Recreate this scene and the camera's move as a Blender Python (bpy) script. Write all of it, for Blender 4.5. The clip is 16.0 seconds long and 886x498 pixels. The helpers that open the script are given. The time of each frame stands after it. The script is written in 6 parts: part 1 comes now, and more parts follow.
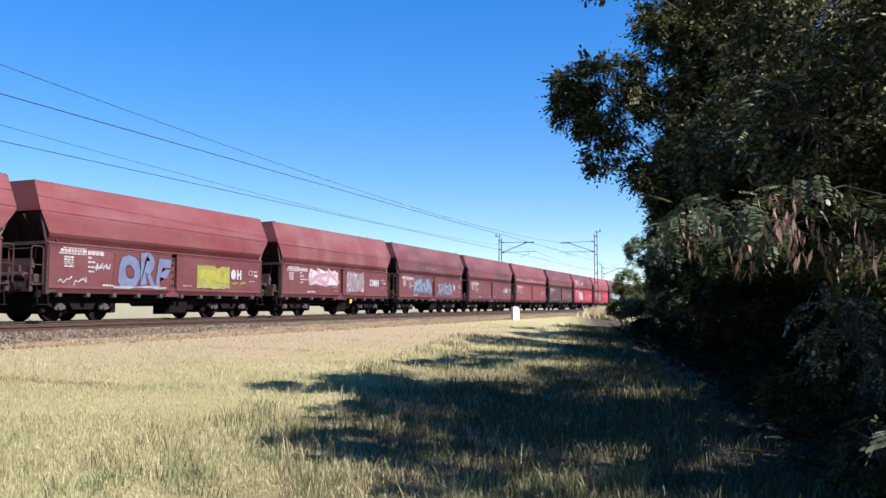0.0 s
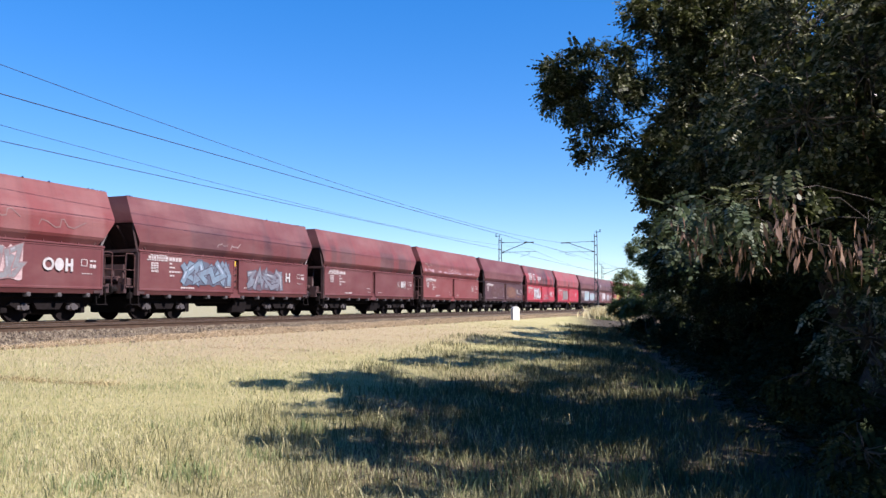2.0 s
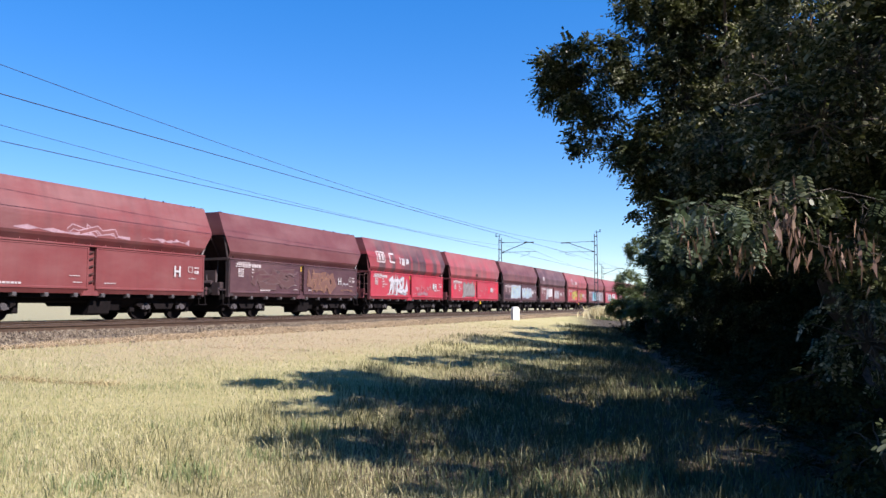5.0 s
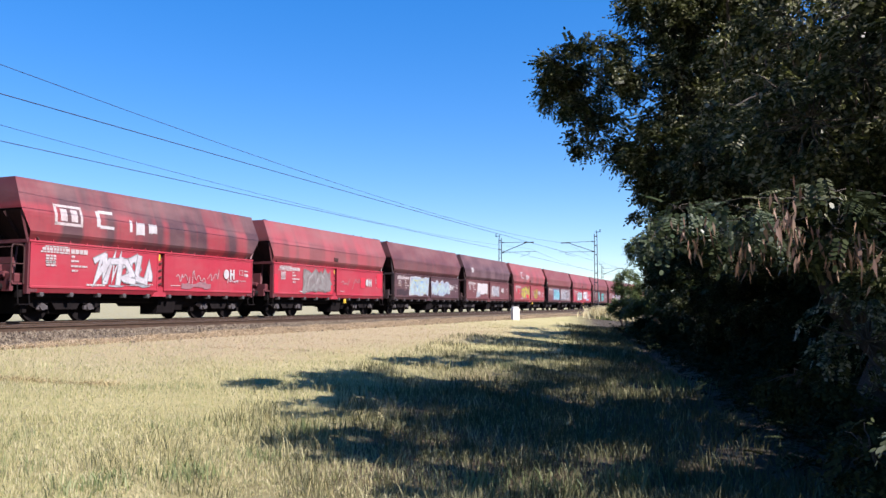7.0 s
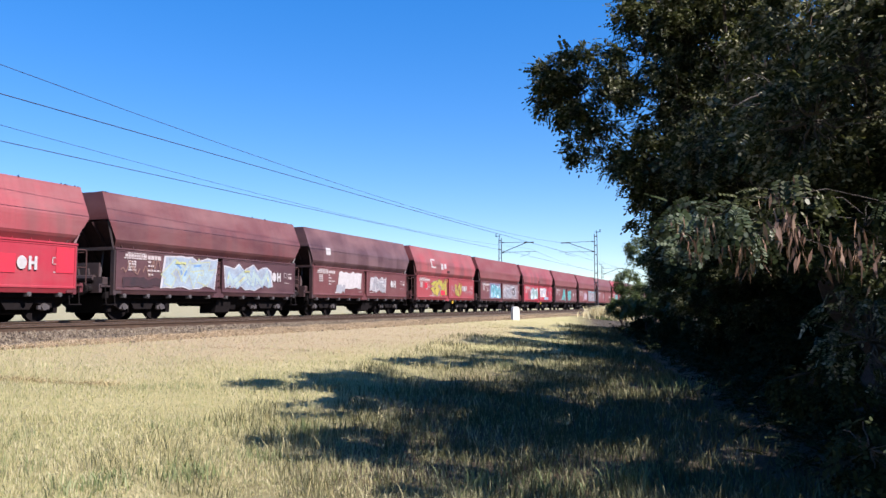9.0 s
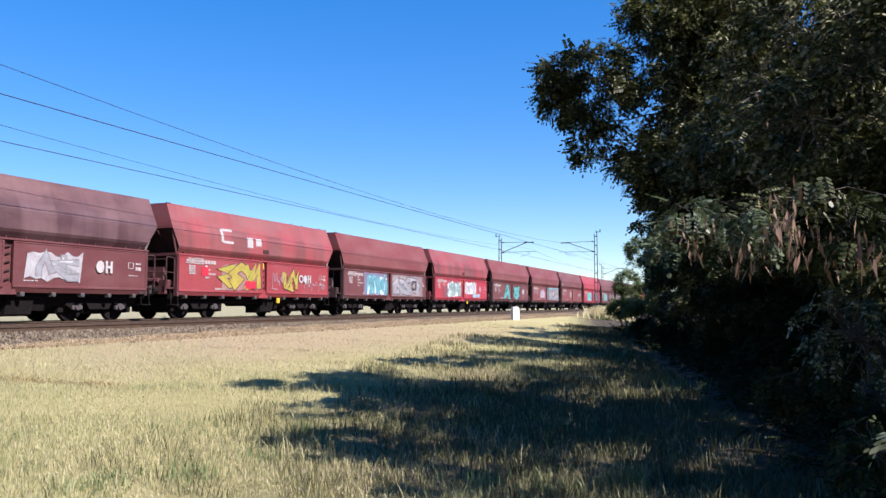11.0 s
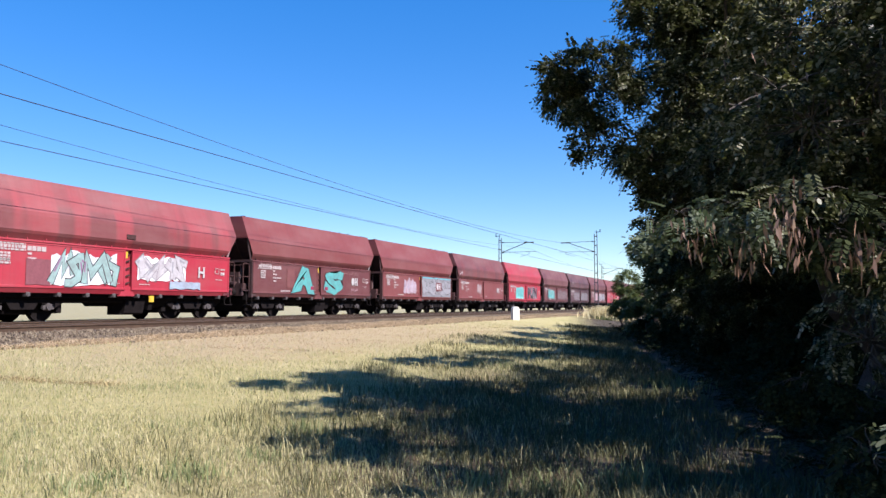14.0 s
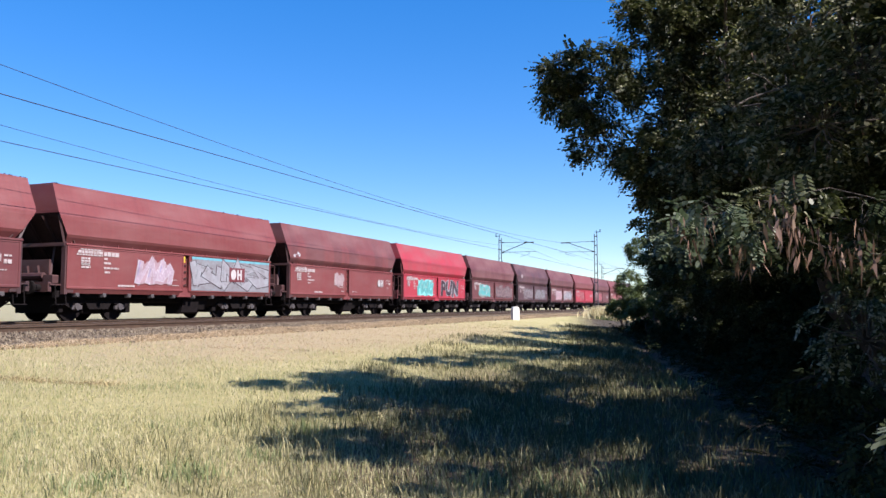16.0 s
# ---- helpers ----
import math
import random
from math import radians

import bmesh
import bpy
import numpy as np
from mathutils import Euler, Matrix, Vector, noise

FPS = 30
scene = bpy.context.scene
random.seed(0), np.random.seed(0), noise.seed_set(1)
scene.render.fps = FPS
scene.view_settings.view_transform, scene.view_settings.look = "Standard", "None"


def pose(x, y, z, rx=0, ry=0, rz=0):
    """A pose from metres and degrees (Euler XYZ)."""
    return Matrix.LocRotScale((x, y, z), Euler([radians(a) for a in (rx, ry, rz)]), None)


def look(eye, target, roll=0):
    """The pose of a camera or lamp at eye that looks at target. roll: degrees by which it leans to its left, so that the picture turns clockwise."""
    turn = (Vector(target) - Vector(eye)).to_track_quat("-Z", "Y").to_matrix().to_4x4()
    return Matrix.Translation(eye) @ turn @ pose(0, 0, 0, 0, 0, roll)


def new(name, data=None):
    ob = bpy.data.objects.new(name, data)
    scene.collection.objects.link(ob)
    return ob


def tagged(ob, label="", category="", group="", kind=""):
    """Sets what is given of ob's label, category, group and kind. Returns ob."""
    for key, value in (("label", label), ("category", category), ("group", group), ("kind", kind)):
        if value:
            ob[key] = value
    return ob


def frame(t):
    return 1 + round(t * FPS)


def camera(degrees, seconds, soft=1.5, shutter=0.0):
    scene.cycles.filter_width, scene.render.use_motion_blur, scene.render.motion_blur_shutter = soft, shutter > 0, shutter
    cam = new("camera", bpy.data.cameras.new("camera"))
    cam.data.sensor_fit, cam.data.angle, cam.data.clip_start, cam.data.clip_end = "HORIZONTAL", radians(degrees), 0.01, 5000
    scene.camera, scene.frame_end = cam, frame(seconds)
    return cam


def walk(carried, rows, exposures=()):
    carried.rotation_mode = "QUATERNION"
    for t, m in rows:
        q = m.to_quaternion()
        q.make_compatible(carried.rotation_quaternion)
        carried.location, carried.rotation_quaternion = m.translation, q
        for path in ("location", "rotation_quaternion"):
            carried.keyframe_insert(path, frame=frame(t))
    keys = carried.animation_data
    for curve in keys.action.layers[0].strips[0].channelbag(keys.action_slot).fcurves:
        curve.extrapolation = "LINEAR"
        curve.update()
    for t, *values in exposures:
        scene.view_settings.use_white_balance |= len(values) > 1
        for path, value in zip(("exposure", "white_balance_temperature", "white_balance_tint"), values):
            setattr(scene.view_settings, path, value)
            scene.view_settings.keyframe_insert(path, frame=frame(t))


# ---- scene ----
# Track runs along +X, the train stands at larger Y, z = 0 is the meadow below the camera.
cam = camera(59.93, 16.0, soft=1.5)
EYE_Z, HEADING, PITCH = 1.55, 21.75, 4.205
walk(cam, [(0.0, pose(0, 0, EYE_Z, 90 + PITCH, 0, HEADING - 90)),
           (16.0, pose(0, 0, EYE_Z, 90 + PITCH, 0, HEADING - 90))])

# ---- light ----
SUN_AZ, SUN_EL = -104.0, 44.0   # degrees from +X, and height
scene.view_settings.exposure = 1.42
world = bpy.data.worlds.new("sky")
scene.world = world
world.use_nodes = True
wn = world.node_tree.nodes
sky = wn.new("ShaderNodeTexSky")
sky.sky_type = "NISHITA"
sky.sun_disc = False
sky.sun_elevation = radians(SUN_EL)
sky.sun_rotation = radians(90 - SUN_AZ)
sky.altitude = 300
sky.air_density, sky.dust_density, sky.ozone_density = 1.0, 0.0, 6.0
rich = wn.new("ShaderNodeHueSaturation")
rich.inputs["Hue"].default_value = 0.516
rich.inputs["Saturation"].default_value = 1.66
even = wn.new("ShaderNodeGamma")
even.inputs["Gamma"].default_value = 0.62
world.node_tree.links.new(sky.outputs[0], even.inputs[0])
world.node_tree.links.new(even.outputs[0], rich.inputs["Color"])
world.node_tree.links.new(rich.outputs[0], wn["Background"].inputs[0])
wn["Background"].inputs[1].default_value = 0.139
sun = new("sun", bpy.data.lights.new("sun", "SUN"))
sun.data.energy, sun.data.angle, sun.data.color = 5.0, radians(0.53), (1.0, 0.935, 0.95)
sun_from = Vector((math.cos(radians(SUN_AZ)) * math.cos(radians(SUN_EL)),
                   math.sin(radians(SUN_AZ)) * math.cos(radians(SUN_EL)), math.sin(radians(SUN_EL))))
sun.matrix_world = look(sun_from * 60, (0, 0, 0))

# ---- materials ----
def material(name, rough=0.8, metal=0.0):
    m = bpy.data.materials.new(name)
    m.use_nodes = True
    b = m.node_tree.nodes["Principled BSDF"]
    b.inputs["Roughness"].default_value = rough
    b.inputs["Metallic"].default_value = metal
    return m, m.node_tree, b


def coords(nt, scale=(1, 1, 1), kind="Object"):
    tc, mp = nt.nodes.new("ShaderNodeTexCoord"), nt.nodes.new("ShaderNodeMapping")
    mp.inputs["Scale"].default_value = scale
    nt.links.new(tc.outputs[kind], mp.inputs[0])
    return mp.outputs[0]


def noise_tex(nt, vec, scale, detail=4.0, rough=0.6):
    n = nt.nodes.new("ShaderNodeTexNoise")
    n.inputs["Scale"].default_value, n.inputs["Detail"].default_value, n.inputs["Roughness"].default_value = scale, detail, rough
    nt.links.new(vec, n.inputs["Vector"])
    return n.outputs["Fac"]


def ramp(nt, fac, stops):
    r = nt.nodes.new("ShaderNodeValToRGB")
    while len(r.color_ramp.elements) < len(stops):
        r.color_ramp.elements.new(0.5)
    for e, (p, c) in zip(r.color_ramp.elements, stops):
        e.position = p
        e.color = (*c, 1) if len(c) == 3 else c
    nt.links.new(fac, r.inputs[0])
    return r.outputs[0]


def mix(nt, fac, a, b, mode="MIX"):
    n = nt.nodes.new("ShaderNodeMix")
    n.data_type, n.blend_type = "RGBA", mode
    for socket, value in ((n.inputs[0], fac), (n.inputs[6], a), (n.inputs[7], b)):
        if isinstance(value, (int, float)):
            socket.default_value = value
        elif isinstance(value, tuple):
            socket.default_value = (*value, 1)
        else:
            nt.links.new(value, socket)
    return n.outputs[2]


def bump(nt, b, fac, strength, distance):
    n = nt.nodes.new("ShaderNodeBump")
    n.inputs["Strength"].default_value, n.inputs["Distance"].default_value = strength, distance
    nt.links.new(fac, n.inputs["Height"])
    nt.links.new(n.outputs[0], b.inputs["Normal"])


def plain(name, a, c, scale=3.0, rough=0.8, metal=0.0, relief=0.0, fine=8.0, gloss=0.4):
    """Two tones mixed by coarse and fine grain."""
    m, nt, b = material(name, rough, metal)
    b.inputs["Specular IOR Level"].default_value = gloss
    v = coords(nt)
    f = mix(nt, 0.45, noise_tex(nt, v, scale), noise_tex(nt, v, scale * fine))
    nt.links.new(ramp(nt, f, [(0.33, a), (0.67, c)]), b.inputs["Base Color"])
    if relief:
        bump(nt, b, noise_tex(nt, v, scale * fine), 0.6, relief)
    return m


def paint(name, base, dirt, streak=None, amount=0.0, seed=0.0, dust=0.36):
    """Weathered wagon paint: grime runs, dust and, where streak is given, broad faded upright bands."""
    m, nt, b = material(name, 0.62)
    v = coords(nt)
    big = noise_tex(nt, coords(nt, (0.5, 0.5, 1.2)), 1.0, 5)
    runs = noise_tex(nt, coords(nt, (4.0, 0.3, 0.25)), 1.0 + 0.07 * seed, 4, 0.65)
    fine = noise_tex(nt, v, 22.0, 5, 0.7)
    col = base
    if streak:
        sh = nt.nodes.new("ShaderNodeMapping")
        sh.inputs["Location"].default_value = (seed * 3.7, 0, seed)
        nt.links.new(coords(nt, (0.55, 0.02, 0.05)), sh.inputs[0])
        bands = noise_tex(nt, sh.outputs[0], 1.5, 2.0, 0.45)
        sep = nt.nodes.new("ShaderNodeSeparateXYZ")
        nt.links.new(v, sep.inputs[0])
        low = nt.nodes.new("ShaderNodeMapRange")          # the upright sheets, below the sloping top
        low.inputs["From Min"].default_value, low.inputs["From Max"].default_value = 3.62, 3.50
        low.inputs["To Min"].default_value = 0.5
        nt.links.new(sep.outputs[2], low.inputs[0])
        spots = mix(nt, 1.0, ramp(nt, bands, [(0.47, (0, 0, 0)), (0.54, (amount,) * 3)]), low.outputs[0], "MULTIPLY")
        col = mix(nt, spots, base, streak)
        film = nt.nodes.new("ShaderNodeMapRange")         # dust film on the sloping top
        film.inputs["From Min"].default_value, film.inputs["From Max"].default_value = 3.40, 4.0
        film.inputs["To Max"].default_value = 0.45
        nt.links.new(sep.outputs[2], film.inputs[0])
        col = mix(nt, mix(nt, 1.0, film.outputs[0], ramp(nt, big, [(0.3, (0.35,) * 3), (0.6, (1,) * 3)]), "MULTIPLY"), col, (0.140, 0.060, 0.056))
    col = mix(nt, ramp(nt, runs, [(0.42, (0, 0, 0)), (0.75, (0.33,) * 3)]), col, dirt)
    col = mix(nt, ramp(nt, big, [(0.4, (0, 0, 0)), (0.75, (dust,) * 3)]), col, (0.190, 0.105, 0.095))
    col = mix(nt, ramp(nt, fine, [(0.3, (0.3,) * 3), (0.6, (0, 0, 0))]), col, dirt)
    nt.links.new(col, b.inputs["Base Color"])
    nt.links.new(ramp(nt, fine, [(0.3, (0.5,) * 3), (0.7, (0.75,) * 3)]), b.inputs["Roughness"])
    bump(nt, b, big, 0.25, 0.03)
    return m


def leafy(name, tones, rough=0.5, light_through=0.25, stops=None):
    m, nt, b = material(name, rough)
    g = nt.nodes.new("ShaderNodeNewGeometry")
    col = ramp(nt, g.outputs["Random Per Island"], [(stops[i] if stops else i / max(1, len(tones) - 1), c) for i, c in enumerate(tones)])
    nt.links.new(col, b.inputs["Base Color"])
    t, ms = nt.nodes.new("ShaderNodeBsdfTranslucent"), nt.nodes.new("ShaderNodeMixShader")
    nt.links.new(col, t.inputs[0])
    ms.inputs[0].default_value = light_through
    out = nt.nodes["Material Output"]
    nt.links.new(b.outputs[0], ms.inputs[1])
    nt.links.new(t.outputs[0], ms.inputs[2])
    nt.links.new(ms.outputs[0], out.inputs[0])
    return m


def meadow_mat():
    m, nt, b = material("meadow_soil", 0.95)
    v = coords(nt)
    patch = noise_tex(nt, v, 0.35, 5, 0.6)
    mid = noise_tex(nt, coords(nt, (1, 1, 1)), 3.0, 6, 0.7)
    fine = noise_tex(nt, coords(nt, (1, 2, 1)), 30.0, 5, 0.75)
    f = mix(nt, 0.5, patch, mid)
    col = ramp(nt, f, [(0.35, (0.228, 0.22, 0.0756)), (0.47, (0.312, 0.275, 0.111)), (0.6, (0.36, 0.306, 0.146))])
    col = mix(nt, ramp(nt, fine, [(0.3, (0.5,) * 3), (0.6, (0, 0, 0))]), col, (0.144, 0.129, 0.0504))
    sep = nt.nodes.new("ShaderNodeSeparateXYZ")
    nt.links.new(v, sep.inputs[0])
    belt = nt.nodes.new("ShaderNodeMapRange")
    belt.inputs["From Min"].default_value, belt.inputs["From Max"].default_value = 7.5, 10.5
    nt.links.new(sep.outputs[1], belt.inputs[0])
    beyond = nt.nodes.new("ShaderNodeMapRange")
    beyond.inputs["From Min"].default_value, beyond.inputs["From Max"].default_value = 27.0, 24.0
    nt.links.new(sep.outputs[1], beyond.inputs[0])
    inside = mix(nt, 1.0, belt.outputs[0], beyond.outputs[0], "MULTIPLY")
    along = nt.nodes.new("ShaderNodeMapRange")
    along.inputs["From Min"].default_value, along.inputs["From Max"].default_value = 44.0, 26.0
    nt.links.new(sep.outputs[0], along.inputs[0])
    inside = mix(nt, 1.0, inside, along.outputs[0], "MULTIPLY")
    start = nt.nodes.new("ShaderNodeMapRange")
    start.inputs["From Min"].default_value, start.inputs["From Max"].default_value = 7.0, 15.0
    start.inputs["To Min"].default_value = 0.2
    nt.links.new(sep.outputs[0], start.inputs[0])
    inside = mix(nt, 1.0, inside, start.outputs[0], "MULTIPLY")
    field = nt.nodes.new("ShaderNodeMapRange")
    field.inputs["From Min"].default_value, field.inputs["From Max"].default_value = 24.0, 28.0
    nt.links.new(sep.outputs[1], field.inputs[0])
    col = mix(nt, field.outputs[0], col, mix(nt, mid, (0.15, 0.14, 0.066), (0.29, 0.25, 0.145)))
    edge = mix(nt, 1.0, inside, ramp(nt, mid, [(0.35, (0.5,) * 3), (0.55, (1,) * 3)]), "MULTIPLY")
    col = mix(nt, edge, col, mix(nt, fine, (0.21, 0.156, 0.085), (0.345, 0.270, 0.157)))
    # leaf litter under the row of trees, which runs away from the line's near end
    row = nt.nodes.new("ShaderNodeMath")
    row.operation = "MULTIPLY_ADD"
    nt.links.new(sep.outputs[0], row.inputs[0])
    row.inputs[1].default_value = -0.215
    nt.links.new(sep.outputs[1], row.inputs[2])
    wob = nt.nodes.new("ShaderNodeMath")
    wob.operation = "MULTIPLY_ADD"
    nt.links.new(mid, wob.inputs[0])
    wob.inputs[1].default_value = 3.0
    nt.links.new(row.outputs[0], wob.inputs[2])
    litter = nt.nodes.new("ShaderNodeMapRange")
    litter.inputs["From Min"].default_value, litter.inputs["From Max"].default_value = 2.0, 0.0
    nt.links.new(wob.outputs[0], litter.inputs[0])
    under = nt.nodes.new("ShaderNodeMapRange")            # thin sward under the overhanging crowns, browned and darkened to deepen their shade
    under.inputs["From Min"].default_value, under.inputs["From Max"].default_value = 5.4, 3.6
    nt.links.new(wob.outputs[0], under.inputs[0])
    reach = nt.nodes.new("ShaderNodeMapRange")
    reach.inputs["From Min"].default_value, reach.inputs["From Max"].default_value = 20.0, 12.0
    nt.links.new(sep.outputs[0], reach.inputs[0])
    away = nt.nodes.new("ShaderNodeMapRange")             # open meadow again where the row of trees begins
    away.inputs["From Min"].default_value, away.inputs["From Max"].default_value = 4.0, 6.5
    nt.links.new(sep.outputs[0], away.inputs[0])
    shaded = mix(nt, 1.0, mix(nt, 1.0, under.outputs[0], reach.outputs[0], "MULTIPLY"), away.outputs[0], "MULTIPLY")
    # tree shade painted into the soil colour
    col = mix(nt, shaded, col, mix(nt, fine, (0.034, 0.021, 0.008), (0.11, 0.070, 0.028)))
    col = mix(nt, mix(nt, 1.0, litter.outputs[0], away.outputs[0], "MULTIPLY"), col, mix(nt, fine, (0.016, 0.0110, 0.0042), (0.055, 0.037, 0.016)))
    nt.links.new(col, b.inputs["Base Color"])
    bump(nt, b, fine, 0.8, 0.05)
    return m


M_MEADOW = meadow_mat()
M_BALLAST = plain("ballast_bed", (0.05304, 0.03672, 0.02332), (0.1142, 0.08364, 0.05386), 9.0, 0.95, 0, 0.03, 4)
M_RAIL = plain("rusty_rail", (0.0324, 0.018, 0.0111), (0.072, 0.0432, 0.02532), 4.0, 0.7, 0.2)
M_RAILTOP = plain("worn_rail_head", (0.24, 0.216, 0.2), (0.336, 0.304, 0.28), 3.0, 0.4, 0.8)
M_SLEEPER = plain("weathered_concrete", (0.132, 0.108, 0.09), (0.228, 0.192, 0.162), 5.0, 0.9)
M_DARK = plain("grimy_black_steel", (0.0036, 0.003, 0.003), (0.0108, 0.0078, 0.0078), 4.0, 0.9, 0.0, gloss=0.1)
M_FRAME = plain("grimy_brown_steel", (0.021, 0.0102, 0.009), (0.06, 0.027, 0.0252), 3.0, 0.8, gloss=0.2)
M_AXLE = plain("dusty_axlebox_steel", (0.03, 0.027, 0.027), (0.078, 0.066, 0.066), 6.0, 0.7, 0.1)
M_WHITE = plain("chalky_white_paint", (0.24, 0.217, 0.213), (0.348, 0.331, 0.322), 5.0, 0.75)
M_LETTER = plain("faded_white_lettering", (0.21, 0.158, 0.151), (0.368, 0.326, 0.315), 7.0, 0.8)
M_STONE = plain("whitewashed_stone", (0.431, 0.418, 0.391), (0.548, 0.535, 0.509), 6.0, 0.85, 0, 0.01)
M_DIGIT = plain("faded_grey_paint", (0.20, 0.20, 0.20), (0.28, 0.28, 0.28), 6.0, 0.9)
M_STEELPOLE = plain("galvanised_mast_steel", (0.036, 0.039, 0.045), (0.084, 0.087, 0.093), 4.0, 0.6, 0.3)
M_WIRE = plain("dull_copper_wire", (0.03, 0.035, 0.05), (0.06, 0.065, 0.085), 2.0, 0.6, 0.3)
M_YELLOW = plain("yellow_paint", (0.349, 0.214, 0.0169), (0.45, 0.31, 0.0338), 8.0, 0.6)
M_BARK = plain("furrowed_bark", (0.021, 0.0156, 0.012), (0.072, 0.057, 0.045), 6.0, 0.95, 0, 0.03)
M_BRANCH = plain("grey_branch_bark", (0.03, 0.024, 0.02), (0.075, 0.0625, 0.0525), 9.0, 0.9)
M_LEAF = leafy("robinia_leaves", [(0.018, 0.022, 0.006), (0.048, 0.056, 0.016), (0.100, 0.104, 0.050), (0.20, 0.195, 0.13)], 0.5, 0.35, (0.0, 0.58, 0.84, 1.0))
# leaf tones darkened so the colour itself carries the wood's inner shade
M_LEAF_SHADED = leafy("shade_darkened_leaves", [(0.008, 0.012, 0.004), (0.018, 0.024, 0.009), (0.035, 0.042, 0.018)], 0.9, 0.1)
M_LEAF_SHADED.node_tree.nodes["Principled BSDF"].inputs["Specular IOR Level"].default_value = 0.08
M_LEAF_PALE = leafy("pale_robinia_leaves", [(0.03468, 0.05202, 0.02167), (0.06647, 0.08525, 0.04479), (0.1337, 0.1503, 0.09971)], 0.4, 0.35)
M_LEAF_SPRAY = leafy("pale_spray_leaves", [(0.096, 0.12, 0.066), (0.156, 0.18, 0.116), (0.228, 0.246, 0.176)], 0.5, 0.3)
# lightened robinia leaves; the few brightest tones stand for sunlit glints
M_LEAF_LIT = leafy("sun_glint_robinia_leaves", [(0.020, 0.024, 0.007), (0.060, 0.066, 0.020), (0.16, 0.162, 0.085), (0.36, 0.345, 0.24)], 0.4, 0.6, (0.0, 0.5, 0.78, 1.0))
for leaf_mat, gloss in ((M_LEAF, 0.25), (M_LEAF_PALE, 0.2), (M_LEAF_LIT, 0.4)):
    leaf_mat.node_tree.nodes["Principled BSDF"].inputs["Specular IOR Level"].default_value = gloss
M_LEAF_SUN = leafy("shrub_leaves", [(0.04352, 0.06824, 0.0168), (0.0748, 0.0992, 0.0288), (0.1088, 0.124, 0.0408)], 0.5, 0.3)
M_POD = leafy("dry_seed_pods", [(0.075, 0.0375, 0.0225), (0.15, 0.0825, 0.0525), (0.225, 0.15, 0.0975)], 0.7, 0.15)
M_GRASS = leafy("meadow_grass", [(0.185, 0.195, 0.070), (0.290, 0.275, 0.122), (0.365, 0.325, 0.170), (0.42, 0.372, 0.222)], 0.7, 0.3)
M_BELT = leafy("tan_trampled_straw", [(0.225, 0.157, 0.088), (0.34, 0.252, 0.148), (0.41, 0.318, 0.198)], 0.8, 0.2)
M_STRAW = leafy("dry_straw", [(0.288, 0.245, 0.108), (0.372, 0.324, 0.157), (0.42, 0.373, 0.197)], 0.7, 0.3)
M_HAY = leafy("brown_hay", [(0.135, 0.0945, 0.04158), (0.27, 0.2025, 0.09504), (0.459, 0.3645, 0.1903)], 0.8, 0.2)
M_GREEN = leafy("fresh_green_grass", [(0.105, 0.135, 0.046), (0.165, 0.192, 0.074), (0.24, 0.25, 0.118)], 0.7, 0.3)
# green grass toned down to deepen the tree shade through its colour
M_SHADE_GRASS = leafy("shade_toned_grass", [(0.045, 0.048, 0.016), (0.085, 0.084, 0.032), (0.145, 0.136, 0.058)], 0.7, 0.3)
M_REED = leafy("bleached_tall_grass", [(0.405, 0.342, 0.174), (0.522, 0.45, 0.254), (0.594, 0.522, 0.317)], 0.8, 0.3)
M_GRAVEL = leafy("ballast_stones", [(0.0359, 0.02448, 0.01436), (0.07834, 0.05549, 0.03449), (0.1077, 0.07997, 0.05026), (0.1502, 0.1208, 0.08048)], 0.9, 0.0)

